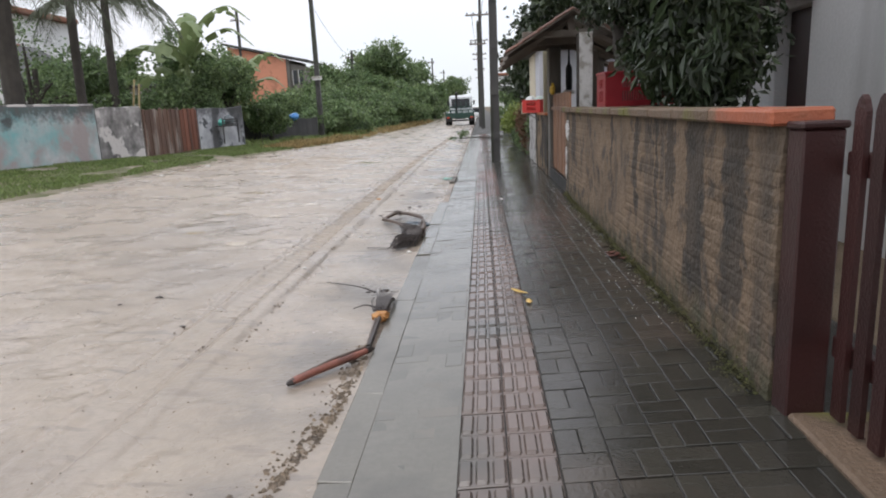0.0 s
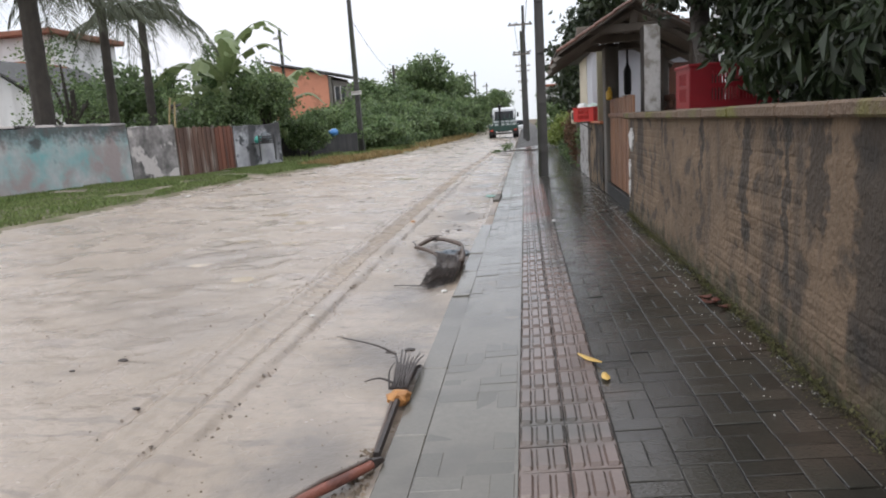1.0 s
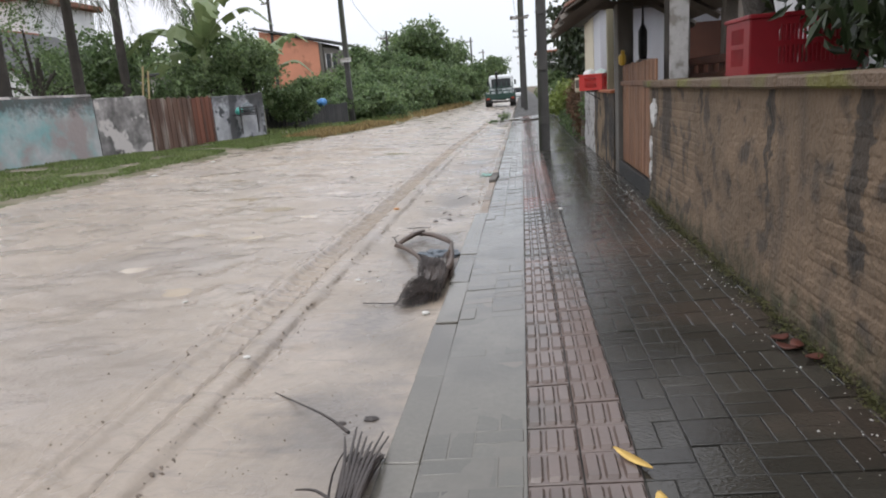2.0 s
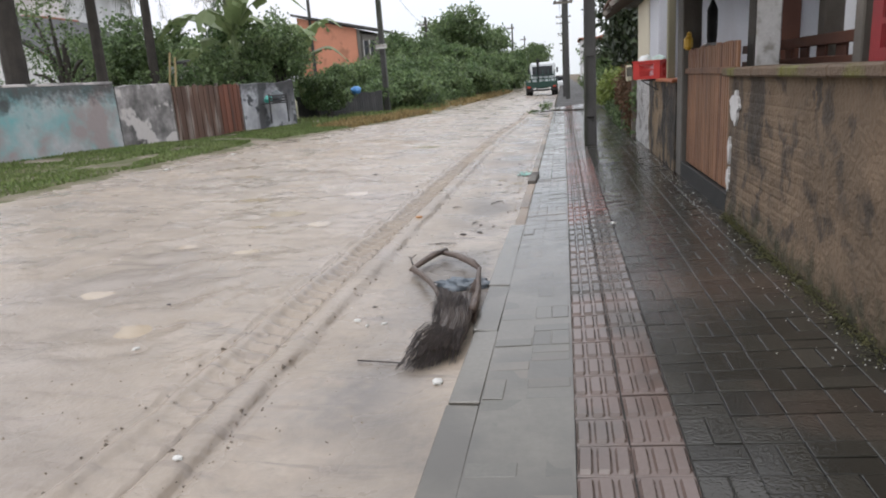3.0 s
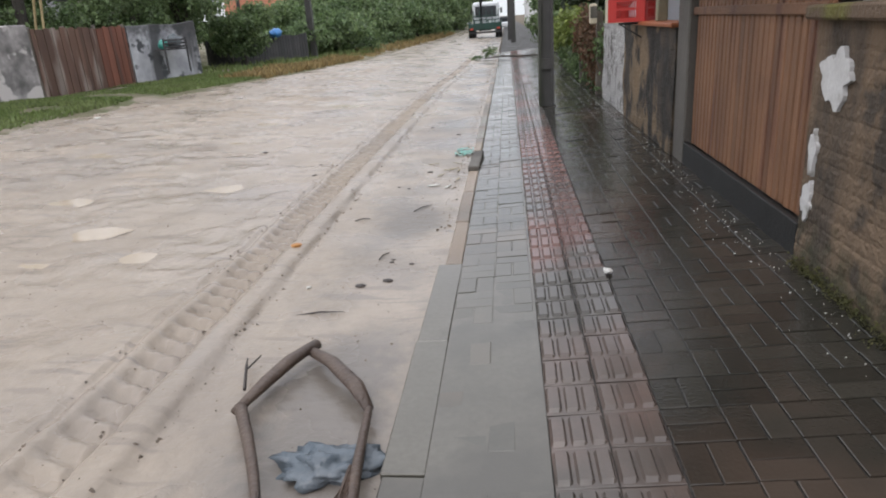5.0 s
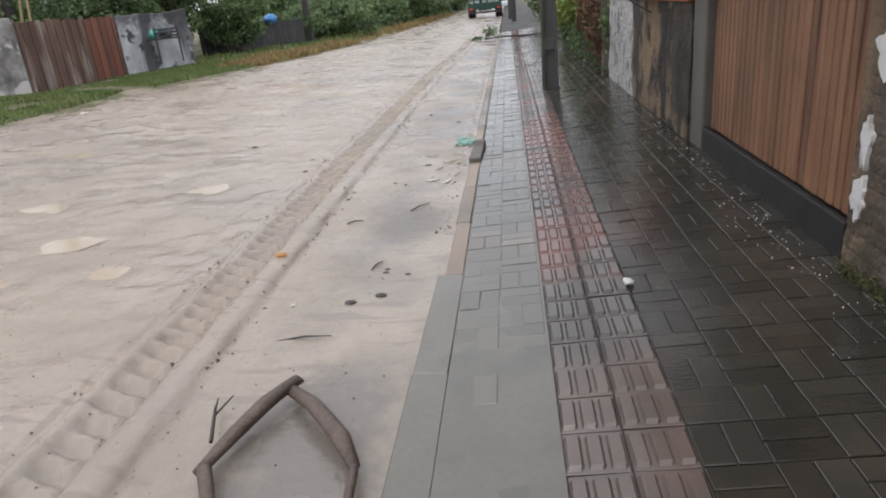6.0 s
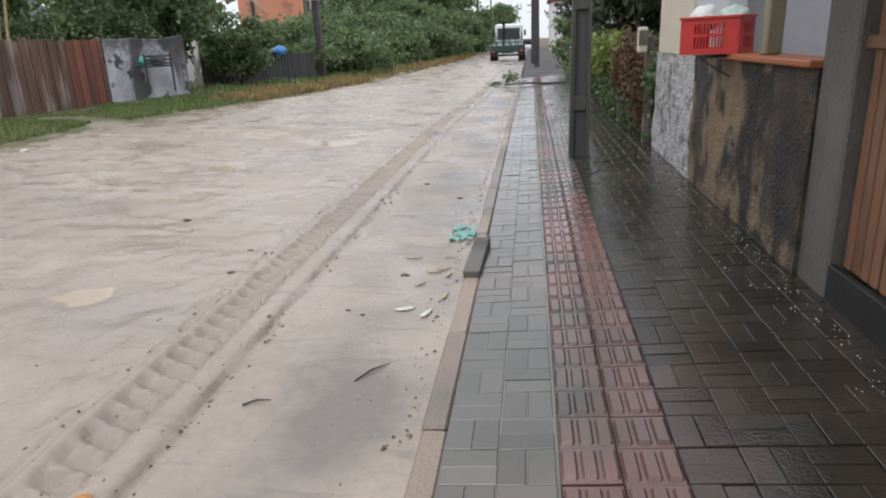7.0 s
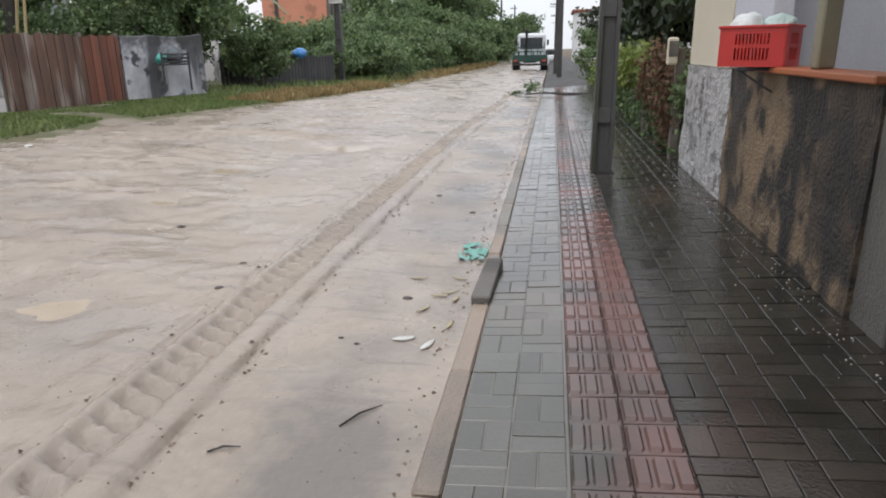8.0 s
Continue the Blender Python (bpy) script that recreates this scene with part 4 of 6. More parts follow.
for sgn in (-1, 1):
    part("mudguard", box(sgn * 1.0 - .22, sgn * 1.0 + .22, .12, .16, .3, .8, .01, tm), BLACK, truck)
part("exhaust_stack", tube([tm @ Vector((-.35, 2.82, .9)), tm @ Vector((-.35, 2.82, 2.6)), tm @ Vector((-.35, 2.7, 2.85))], .11, 8), BLACK, truck)
part("number_plate", box(-.25, .25, -.1, -.09, .42, .55, .004, tm), WHITE_PAINT, truck)
part("chassis", box(-.45, .45, .1, 4.7, .55, .80, .02, tm), BLACK, truck)
for sgn in (-1, 1):
    for yy in (.75, 3.9):
        for o in ((.88, 1.14) if yy < 2 else (.95,)):
            c = tm @ Vector((sgn * o, yy, .45))
            w = part("wheel", tube([c - Vector((.12, 0, 0)), c - Vector((.09, 0, 0)), c + Vector((.09, 0, 0)), c + Vector((.12, 0, 0))], [.38, .45, .45, .38], 18), BLACK, truck)
            part("rim", tube([c - Vector((.125, 0, 0)), c + Vector((.125, 0, 0))], .22, 12), METAL, w)
car = thing("parked_car", -.3, 84, -.15, "small white car parked far down the street", "car")
cm = Matrix.Translation((-.3, 84, -.15))
part("body", box(-.85, .85, 0, 4.0, .28, .85, .12, cm), TRUCK_WHITE, car)
part("cabin", box(-.72, .72, .4, 2.9, .85, 1.42, .16, cm), GLASS, car)
for sgn in (-1, 1):
    for yy in (.7, 3.2):
        c = cm @ Vector((sgn * .78, yy, .3))
        part("wheel", tube([c - Vector((.1, 0, 0)), c + Vector((.1, 0, 0))], .3, 14), BLACK, car)

# ---- walls along the far side ----
LW = [(-13.2, 8), (-12.0, 14), (-11.0, 18.9), (-10.6, 20.1), (-10.2, 23.3), (-9.25, 25.6)]


def wall_run(name, a, b, z0, z1, m, parent, th=.16, label="", seed=1, wob=.03):
    a, b = Vector((*a, 0)), Vector((*b, 0))
    d = (b - a).normalized()
    nrm = Vector((-d.y, d.x, 0))
    n = max(2, int((b - a).length / .35))
    bm = bmesh.new()
    rg2 = random.Random(seed)
    rows = []
    for i in range(n + 1):
        p = a.lerp(b, i / n)
        t = z1 + rg2.uniform(-wob, wob)
        rows.append([bm.verts.new(p + Vector((0, 0, z0)) - nrm * 0), bm.verts.new(p + Vector((0, 0, t - .02))), bm.verts.new(p + nrm * .02 + Vector((0, 0, t))),
                     bm.verts.new(p + nrm * (th - .02) + Vector((0, 0, t))), bm.verts.new(p + nrm * th + Vector((0, 0, t - .02))), bm.verts.new(p + nrm * th + Vector((0, 0, z0)))])
    for r0, r1 in zip(rows, rows[1:]):
        for q in range(5):
            bm.faces.new((r0[q], r1[q], r1[q + 1], r0[q + 1]))
    bm.faces.new(rows[0])
    bm.faces.new(rows[-1][::-1])
    bmesh.ops.recalc_face_normals(bm, faces=bm.faces)
    return part(name, bm, m, parent, label)


street_wall = thing("street_wall", -11, 18, .2, "peeling teal and white painted wall along the verge", "wall", kind="structure")
wall_run("wall_panel", LW[0], LW[1], -.1, 1.92, TEALWALL, street_wall, seed=1)
wall_run("wall_panel", LW[1], (-11.1, 18.4), -.1, 1.94, TEALWALL, street_wall, seed=2)
wall_run("wall_panel", (-11.09, 18.43), LW[3], -.1, 1.90, GREYWALL, street_wall, label="grimy plaster panel", seed=3, wob=.05)
wall_run("wall_panel", (-10.16, 23.4), LW[5], -.1, 1.84, WHITEWALL, street_wall, label="stained white panel", seed=4, wob=.05)
wall_run("capping", (-13.2, 8), (-12.02, 13.98), 1.92, 1.98, GREYWALL, street_wall, .2, seed=5, wob=.01)
wall_run("capping", LW[1], (-11.1, 18.4), 1.94, 2.0, GREYWALL, street_wall, .2, seed=6, wob=.01)
sheet_gate = thing("sheet_metal_gate", -10.4, 21.7, .15, "rust-brown corrugated sheet gate in the street wall", "gate")
ga, gb = Vector((-10.58, 20.16, 0)), Vector((-10.18, 23.34, 0))
for i in range(26):
    p = ga.lerp(gb, (i + .5) / 26)
    hgt = 1.80 + random.uniform(-.03, .03)
    rot = Matrix.Translation((p.x, p.y, 0)) @ Matrix.Rotation(-math.atan2(gb.x - ga.x, gb.y - ga.y), 4, "Z")
    part("sheet", box(-.012 + .012 * (i % 2), .012 + .012 * (i % 2), -.058, .058, .08, hgt, .004, rot), RUST_RED if i > 16 else RUST, sheet_gate)
for fr in (0.0, .33, .66, 1.0):
    p = ga.lerp(gb, fr)
    part("post", box(p.x - .09, p.x - .02, p.y - .05, p.y + .05, 0, 1.86, .01), TIMBER, sheet_gate)

# waste rack on the white panel
rack = thing("waste_rack", -9.6, 24.6, .6, "dark wooden waste rack fixed to the white wall", "rack")
rm = Matrix.Translation((-9.62, 24.35, .32)) @ Matrix.Rotation(radians(-22.4), 4, "Z")
part("shelf", box(.02, .42, -.42, .42, .78, .82, .006, rm), DARKFENCE, rack)
for q in range(3):
    part("slat", box(.40, .42, -.42, .42, .84 + q * .09, .89 + q * .09, .004, rm), DARKFENCE, rack)
for q in (-.4, .38):
    part("leg", box(.36, .40, q, q + .04, .15, 1.1, .004, rm), DARKFENCE, rack)
for ox, oy, r, m, lab in ((.22, .12, .21, BAG_GREY, "full grey rubbish bag on the waste rack"), (.22, -.27, .14, BAG_TEAL, "crumpled teal bag on the waste rack")):
    bm = bmesh.new()
    bmesh.ops.create_icosphere(bm, subdivisions=3, radius=r)
    for v_ in bm.verts:
        v_.co *= 1 + .2 * noise.noise(v_.co * 8 + Vector((ox * 5, oy, 0))) + .1 * noise.noise(v_.co * 22)
    bm.transform(rm @ Matrix.Translation((ox, oy, .82 + r * .8)))
    tagged(part("rubbish_bag", bm, m, None, "", True), lab, "bag", "bags on the waste rack")

# dark fence beyond, and what hangs on it
fence = thing("board_fence", -8.6, 31, 0, "weathered dark board fence below the bushes", "fence", kind="structure")
fa_, fb_ = Vector((-10.6, 29.2, 0)), Vector((-8.2, 33.4, 0))
for i in range(34):
    p = fa_.lerp(fb_, i / 33)
    rot = Matrix.Translation((p.x, p.y, 0)) @ Matrix.Rotation(-math.atan2(fb_.x - fa_.x, fb_.y - fa_.y), 4, "Z")
    part("board", box(-.012, .012, -.066, .066, -.1, 1.24 + random.uniform(-.04, .04), .004, rot), DARKFENCE, fence)
for zz in (.55, 1.05):
    part("rail", tube([fa_ + Vector((-.04, 0, zz)), fb_ + Vector((-.04, 0, zz))], .03, 4), DARKFENCE, fence)
tarp = thing("tarpaulin", -8.9, 32.2, .9, "crumpled blue tarpaulin thrown over the board fence", "tarpaulin")
bm = bmesh.new()
bmesh.ops.create_icosphere(bm, subdivisions=3, radius=.3)
for v_ in bm.verts:
    v_.co = Vector((v_.co.x * .7, v_.co.y * 1.5, v_.co.z * .6)) * (1 + .25 * noise.noise(v_.co * 6) + .1 * noise.noise(v_.co * 17))
bm.transform(Matrix.Translation((-8.95, 32.0, 1.34)))
part("cloth", bm, BLUE, tarp, "", True)
notice = thing("notice_board", -10.05, 30.6, 1.2, "small pale notice hung in the bushes", "notice")
part("panel", box(-10.2, -9.88, 29.95, 29.98, 1.40, 1.84, .006, Matrix.Identity(4)), WHITE_PAINT, notice)
for q in range(4):
    part("line", box(-10.15, -9.95, 29.944, 29.949, 1.49 + q * .08, 1.51 + q * .08), DARKFENCE, notice)
part("stake", box(-10.06, -10.02, 29.98, 30.02, 0, 1.82, .004), TIMBER, notice)
barrel = thing("red_barrel", -9.2, 53, .1, "rusty red barrel standing on the verge", "barrel")
part("body", tube([(-9.2, 53, 0), (-9.2, 53, .3), (-9.2, 53, .7), (-9.2, 53, 1.0)], [.33, .36, .36, .33], 16), RED_PAINT, barrel)
part("lid", tube([(-9.2, 53, 1.0), (-9.2, 53, 1.03)], [.34, .34], 16), RED_PAINT, barrel)

# ---- houses across the street ----
gable = thing("gabled_house", -23, 31, .2, "white gabled house with a dark open veranda", "house")
gx0, gx1, gy, gz = -29.0, -19.2, 28.7, .45
bm = bmesh.new()
prof = [(gx0, 2.1 + gz), (gx1 - 1.0, 2.1 + gz), (-24.2, 5.0 + gz)]
a = [bm.verts.new((x, gy, z)) for x, z in prof]
fc = bm.faces.new(a)
ex = bmesh.ops.extrude_face_region(bm, geom=[fc])
for e in ex["geom"]:
    if isinstance(e, bmesh.types.BMVert):
        e.co.y += .25
bmesh.ops.recalc_face_normals(bm, faces=bm.faces)
part("gable_wall", bm, HOUSEWHITE, gable)
for xx in (-28.6, -25.4, -22.9, -21.0):
    part("veranda_post", box(xx, xx + .45, gy, gy + .35, -.2, 2.12 + gz, .02), HOUSEWHITE, gable)
# The veranda's shade is put into this wall's colour.
part("back_wall", box(gx0, gx1 - .6, gy + 2.5, gy + 2.7, -.2, 2.6 + gz), SHADE, gable, "veranda back wall coloured near-black for shade")
for sgn, xe in ((-1, gx0 - .4), (1, gx1 + .3)):
    rid = Vector((-24.2, 0, 5.15 + gz))
    eav = Vector((xe, 0, 1.95 + gz))
    bm = bmesh.new()
    vs = [bm.verts.new(p + Vector((0, y, dz))) for dz in (0, .12) for p, y in ((rid, gy - .5), (eav, gy - .5), (eav, gy + 7), (rid, gy + 7))]
    for q in ((0, 1, 2, 3), (4, 7, 6, 5), (0, 4, 5, 1), (1, 5, 6, 2), (2, 6, 7, 3), (3, 7, 4, 0)):
        bm.faces.new([vs[w] for w in q])
    bmesh.ops.recalc_face_normals(bm, faces=bm.faces)
    part("roof", bm, DARKROOF if sgn > 0 else CLAYROOF, gable)
tall = thing("two_storey_house", -27, 36, .2, "two storey house with pale balcony and clay tiles", "house")
part("wall", box(-34, -26, 36, 42, -.2, 7.8, .02), HOUSEWHITE, tall)
part("roof", box(-34.4, -25.5, 35.4, 42.4, 7.8, 8.1, .05), CLAYROOF, tall)
part("lower_roof", box(-30, -25.2, 32.5, 36, 5.8, 6.0, .05), CLAYROOF, tall)
brick_house = thing("brick_house", -18.5, 63, 0, "unplastered orange brick house of two storeys", "house")


def sloped_box(x0, x1, y0, y1, z0, za, zb):
    """A block whose top falls from za at x0 to zb at x1."""
    bm = bmesh.new()
    vs = [bm.verts.new((x, y, z)) for y in (y0, y1) for x, z in ((x0, z0), (x1, z0), (x1, zb), (x0, za))]
    for q in ((0, 1, 2, 3), (7, 6, 5, 4), (0, 4, 5, 1), (1, 5, 6, 2), (2, 6, 7, 3), (3, 7, 4, 0)):
        bm.faces.new([vs[w] for w in q])
    bmesh.ops.recalc_face_normals(bm, faces=bm.faces)
    return bm


part("wall", sloped_box(-22.5, -17.25, 60, 66, -.2, 7.75, 6.45), BRICK, brick_house)
part("side_wall", sloped_box(-17.246, -16.95, 60.1, 66, -.2, 6.44, 6.36), CONCRETE, brick_house)
part("side_bay", sloped_box(-16.94, -15.6, 60.3, 66, -.2, 6.0, 5.75), CONCRETE, brick_house)
for xx in (-16.7, -16.15):
    wf = part("window", box(xx, xx + .36, 60.22, 60.29, 4.2, 5.4, .01), GLASS, brick_house)
    part("frame", box(xx - .06, xx - .003, 60.2, 60.29, 4.15, 5.45, .005), HOUSEWHITE, wf)
bm = sloped_box(-22.9, -15.1, 59.6, 66.4, 0, .18, .18)
for v_ in bm.verts:
    v_.co.z += 7.9 - (v_.co.x + 22.9) * .235
part("roof", bm, DARKROOF, brick_house)
shed = thing("shed", -15.5, 33, 0, "low shed with a dark sheet roof among bushes", "shed")
part("wall", box(-17.2, -13.6, 32, 35, -.2, 3.1, .02), GREYWALL, shed)
part("roof", box(-17.6, -13.2, 31.6, 35.4, 3.1, 3.22, .02), DARKROOF, shed)
for k, (hx, hy, hz, hw) in enumerate(((-9.0, 110, 3.8, 5), (-8.6, 150, 4.5, 6), (7, 62, 4.0, 7), (6, 92, 5.4, 7))):
    fh = thing("far_house", hx, hy, -.1, "small pale house far down the street", "house", "far houses")
    sx = -1 if hx < 0 else 1
    part("wall", box(hx - hw / 2, hx + hw / 2, hy, hy + 6, -.2, hz, .02), HOUSEWHITE, fh)
    part("roof", box(hx - hw / 2 - .3, hx + hw / 2 + .3, hy - .3, hy + 6.3, hz, hz + .35, .1), CLAYROOF, fh)
    for q in (-.28, .22):
        part("window", box(hx + q * hw, hx + q * hw + .8, hy - .03, hy - .002, 1.2, 2.5), GLASS, fh)


# ---- trees and bushes across the street ----
def tree(name, x, y, z, h, spread, n, size, m, label, seed, low=.35, trunk_r=.18, blobs=None):
    rg2 = random.Random(seed)
    z += land(x, y)
    t = thing(name, x, y, z, label, "tree" if h > 3 else "bush")
    part("trunk", tube(bend([(x, y, z - .2), (x + rg2.uniform(-.2, .2), y, z + h * .3), (x + rg2.uniform(-.4, .4), y, z + h * .62)], 4), [trunk_r * (1 - .07 * q) for q in range(9)], 8), BARK, t, smooth=True)
    if not blobs:
        blobs = []
        for q in range(7):
            an = q * 2.4 + seed
            rr = spread * (.25 + .4 * rg2.random())
            zz = z + h * (low + (.95 - low) * rg2.uniform(.2, .85))
            blobs.append(((x + rr * math.cos(an), y + rr * math.sin(an), zz), (spread * rg2.uniform(.4, .62), spread * rg2.uniform(.4, .62), h * rg2.uniform(.14, .24))))
    for q, (c, r) in enumerate(blobs[:6]):
        part("limb", tube(bend([(x, y, z + h * .3), ((x + c[0]) / 2, (y + c[1]) / 2, (z + h * .3 + c[2]) / 2 + .2), c], 3), [trunk_r * .5 * (1 - .11 * w) for w in range(7)], 6), BARK, t)
    part_me("crown", leaves("crown", blobs, int(n * 1.1), size * .8, m, seed, .4, .4, 1.7), t)
    return t


tree("bush", -10.4, 27.3, 0, 3.7, 1.7, 7000, .17, LEAF, "dense green bush at the end of the street wall", 41, .12)
tree("bush", -9.4, 29.4, 0, 2.1, 1.4, 5000, .15, LEAF, "dense green bush beside the board fence", 42, .1)
tree("bush", -12.6, 29.5, 0, 5.6, 2.0, 8000, .2, LEAF, "tall bushy tree behind the street wall", 43, .2)
tree("bush", -9.6, 34.8, 0, 2.0, 2.0, 6000, .19, LEAF, "sprawling bush behind the board fence", 44, .1)
tree("bush", -11.4, 25.6, 0, 2.9, 1.3, 5000, .15, LEAF, "green bush below the banana plant", 143, .1)
tree("bush", -12.6, 24.8, 0, 2.4, 1.7, 5000, .17, LEAF, "green bush behind the sheet gate", 45, .25)
tree("bush", -13.4, 23.6, 0, 2.3, 1.5, 5000, .18, LEAF, "green bush behind the street wall", 46, .2)
tree("tree", -15.4, 22.0, 0, 5.0, 1.8, 2600, .14, LEAF, "airy small-leaved tree behind the street wall", 145, .3)
tree("bush", -16.0, 26.0, 0, 4.6, 2.4, 6000, .22, LEAF, "leafy tree beside the gabled house", 47, .2)
tree("bush", -12.8, 40, 0, 2.5, 3.0, 6000, .26, LEAF, "leafy tree below the brick house", 48, .15)
tree("bush", -9.2, 42, 0, 2.5, 2.2, 5000, .24, LEAF, "bush beside the far verge", 49, .1)
tree("bush", -9.0, 48, 0, 3.6, 2.6, 5000, .27, LEAF, "bush beside the far verge", 50, .1)
tree("tree", -11.5, 56, 0, 5.2, 3.4, 6000, .34, LEAF, "leafy tree beside the far verge", 51, .15)
tree("tree", -8.6, 60, 0, 4.4, 2.8, 5000, .32, LEAF, "leafy tree beside the far verge", 52, .1)
tree("large_tree", -10.8, 77, 0, 9.0, 4.6, 11000, .42, LEAF, "large round-headed tree beside the far road", 53, .2, .35)
tree("large_tree", -7.6, 86, 0, 7.2, 3.6, 7000, .42, LEAF, "large leafy tree beside the far road", 54, .15, .3)
tree("tree", -8.0, 102, 0, 5.4, 4.0, 5000, .5, LEAF, "leafy tree beside the far road", 55, .1)
tree("tree", -4.6, 125, 0, 7.2, 3.6, 2600, .5, LEAF, "open-crowned tree at the road's far end", 56, .55, .3)
tree("tree", -9.0, 140, 0, 6.4, 6.0, 5000, .7, LEAF, "leafy tree at the road's far end", 57, .1, .3)
tree("tree", -20, 44, 0, 4.2, 4.0, 6000, .32, LEAF, "leafy tree behind the houses", 58, .1)
tree("tree", -26, 52, 0, 5.0, 5.0, 6000, .4, LEAF, "leafy tree behind the houses", 59, .1)
tree("tree", -17.5, 38, 0, 3.6, 2.6, 5000, .26, LEAF, "leafy tree behind the shed", 60, .15)
tree("tree", 4.5, 40, 0, 4.2, 2.6, 5000, .3, LEAF_SHRUB, "dark tree beside the far pavement", 61, .1)
tree("tree", 3.4, 54, 0, 3.6, 2.0, 3500, .3, LEAF, "leafy tree beside the far pavement", 62, .1)
tree("bush", 1.9, 29, 0, 1.3, .8, 2600, .12, LEAF_LIGHT, "low green bush beside the far pavement", 63, .05, .05)
tree("bush", 1.8, 34, 0, 1.5, .9, 2400, .14, LEAF, "low green bush beside the far pavement", 64, .05, .05)
tree("tree", -25, 90, 0, 7, 7, 5000, .6, LEAF, "leafy tree far behind the houses", 65, .05)
tree("tree", -42, 70, 0, 8, 8, 6000, .6, LEAF, "leafy tree far behind the houses", 66, .05)
tree("tree", 10, 120, 0, 7, 7, 4000, .7, LEAF, "leafy tree far down the street", 67, .05)


def palm(x, y, z, h, r, n, ln, label, seed, skirt=True):
    rg2 = random.Random(seed)
    z += land(x, y)
    t = thing("palm_tree", x, y, z, label, "palm", "palms behind the wall")
    pts = bend([(x, y, z - .2), (x + .05, y, z + h * .5), (x + .14, y, z + h)], 8)
    part("trunk", tube(pts, [r * (1.1 - .25 * q / len(pts)) * (1 + .05 * (q % 2)) for q in range(len(pts))], 10), BARK, t)
    top = Vector((x + .14, y, z + h))
    for q in range(n):
        an = 6.283 * q / n + rg2.uniform(-.2, .2)
        up = rg2.uniform(.1, .75)
        d = Vector((math.cos(an), math.sin(an), 0))
        line = bend([top, top + d * ln * .35 + Vector((0, 0, ln * .3 * up)), top + d * ln * .75 + Vector((0, 0, ln * (.2 * up - .15))), top + d * ln + Vector((0, 0, -ln * rg2.uniform(.25, .6)))], 6)
        bm = tube(line, [.03 - .0012 * w for w in range(len(line))], 4)
        for w in range(2, len(line)):
            p = line[w]
            dd = (line[w] - line[w - 1]).normalized()
            s = dd.cross(Vector((0, 0, 1))).normalized()
            for k2 in range(2):
                pp = p - dd * .08 * k2
                for sg in (-1, 1):
                    l2 = ln * .26 * (1.15 - abs(w / len(line) - .45))
                    tip = pp + s * sg * l2 * .75 + dd * l2 * .45 - Vector((0, 0, l2 * rg2.uniform(.35, .8)))
                    mid = pp.lerp(tip, .5) + Vector((0, 0, .04))
                    a_, b_, c_, d_ = bm.verts.new(pp - dd * .015), bm.verts.new(pp + dd * .015), bm.verts.new(mid + dd * .03), bm.verts.new(tip)
                    bm.faces.new((a_, b_, c_))
                    bm.faces.new((a_, c_, d_))
        part("frond", bm, PALM_LEAF, t)
    return t


for k, (bx, by, bh) in enumerate(((-8.6, 38.5, 1.9), (-8.4, 45, 2.4), (-10.6, 46, 3.2), (-8.0, 52, 2.8), (-7.6, 56.5, 2.8), (-7.6, 64, 3.6), (-8.0, 69, 4.2), (-7.0, 74, 3.4), (-13.2, 70, 6.2), (-7.2, 80, 4.2), (-6.9, 92, 4.6), (-14.5, 52, 3.6), (-7.4, 98, 4.6))):
    sp = 1.8 + by * .014
    rgb = random.Random(k)
    tree("bush", bx, by, 0, bh, sp, 5200, .13 + by * .003, LEAF, "dense leafy bush lining the far verge", 200 + k, .05,
         blobs=[((bx + rgb.uniform(-.6, .6) * sp, by + rgb.uniform(-.8, .8) * sp, land(bx, by) + bh * u), (sp * .6, sp * .7, bh * .28)) for u in (.2, .3, .45, .6, .72)])
palm(-11.75, 18.9, 0, 5.6, .13, 13, 2.3, "slender grey palm behind the street wall", 71)
palm(-13.55, 24.0, 0, 5.6, .15, 13, 2.5, "slender grey palm behind the street wall", 72)
palm(-12.15, 16.5, 0, 5.0, .24, 15, 2.8, "stout dark palm beside the gabled house", 73)


def banana(x, y, z, h, seed, label):
    rg2 = random.Random(seed)
    z += land(x, y)
    t = thing("banana_plant", x, y, z, label, "banana plant")
    part("stem", tube([(x, y, z - .1), (x, y, z + h * .45), (x + .1, y, z + h * .62)], [.17, .14, .09], 10), LEAF_BANANA, t)
    for q in range(8):
        an = q * .9 + rg2.uniform(-.3, .3)
        up = 1.0 if q < 3 else rg2.uniform(.3, .8)
        d = Vector((math.cos(an), math.sin(an) * .7, 0))
        top = Vector((x, y, z + h * .55))
        ln = h * .5
        line = bend([top, top + d * ln * .3 + Vector((0, 0, ln * .55 * up)), top + d * ln * .65 + Vector((0, 0, ln * .75 * up)), top + d * ln * .95 + Vector((0, 0, ln * (.85 * up - .3)))], 7)
        bm = bmesh.new()
        prev = None
        for w, p in enumerate(line):
            dd = (line[min(w + 1, len(line) - 1)] - line[max(w - 1, 0)]).normalized()
            s = dd.cross(Vector((.2, .1, 1))).normalized()
            wd = .34 * math.sin(math.pi * min(1, (w + .6) / (len(line) + .2))) ** .6 * (1 + .25 * rg2.uniform(-1, 1))
            row = [bm.verts.new(p - s * wd - Vector((0, 0, wd * .35))), bm.verts.new(p), bm.verts.new(p + s * wd - Vector((0, 0, wd * .35)))]
            if prev and w % 4 != 3:
                bm.faces.new((prev[0], prev[1], row[1], row[0]))
            if prev:
                bm.faces.new((prev[1], prev[2], row[2], row[1]))
            prev = row
        part("leaf", bm, LEAF_BANANA, t)
    return t


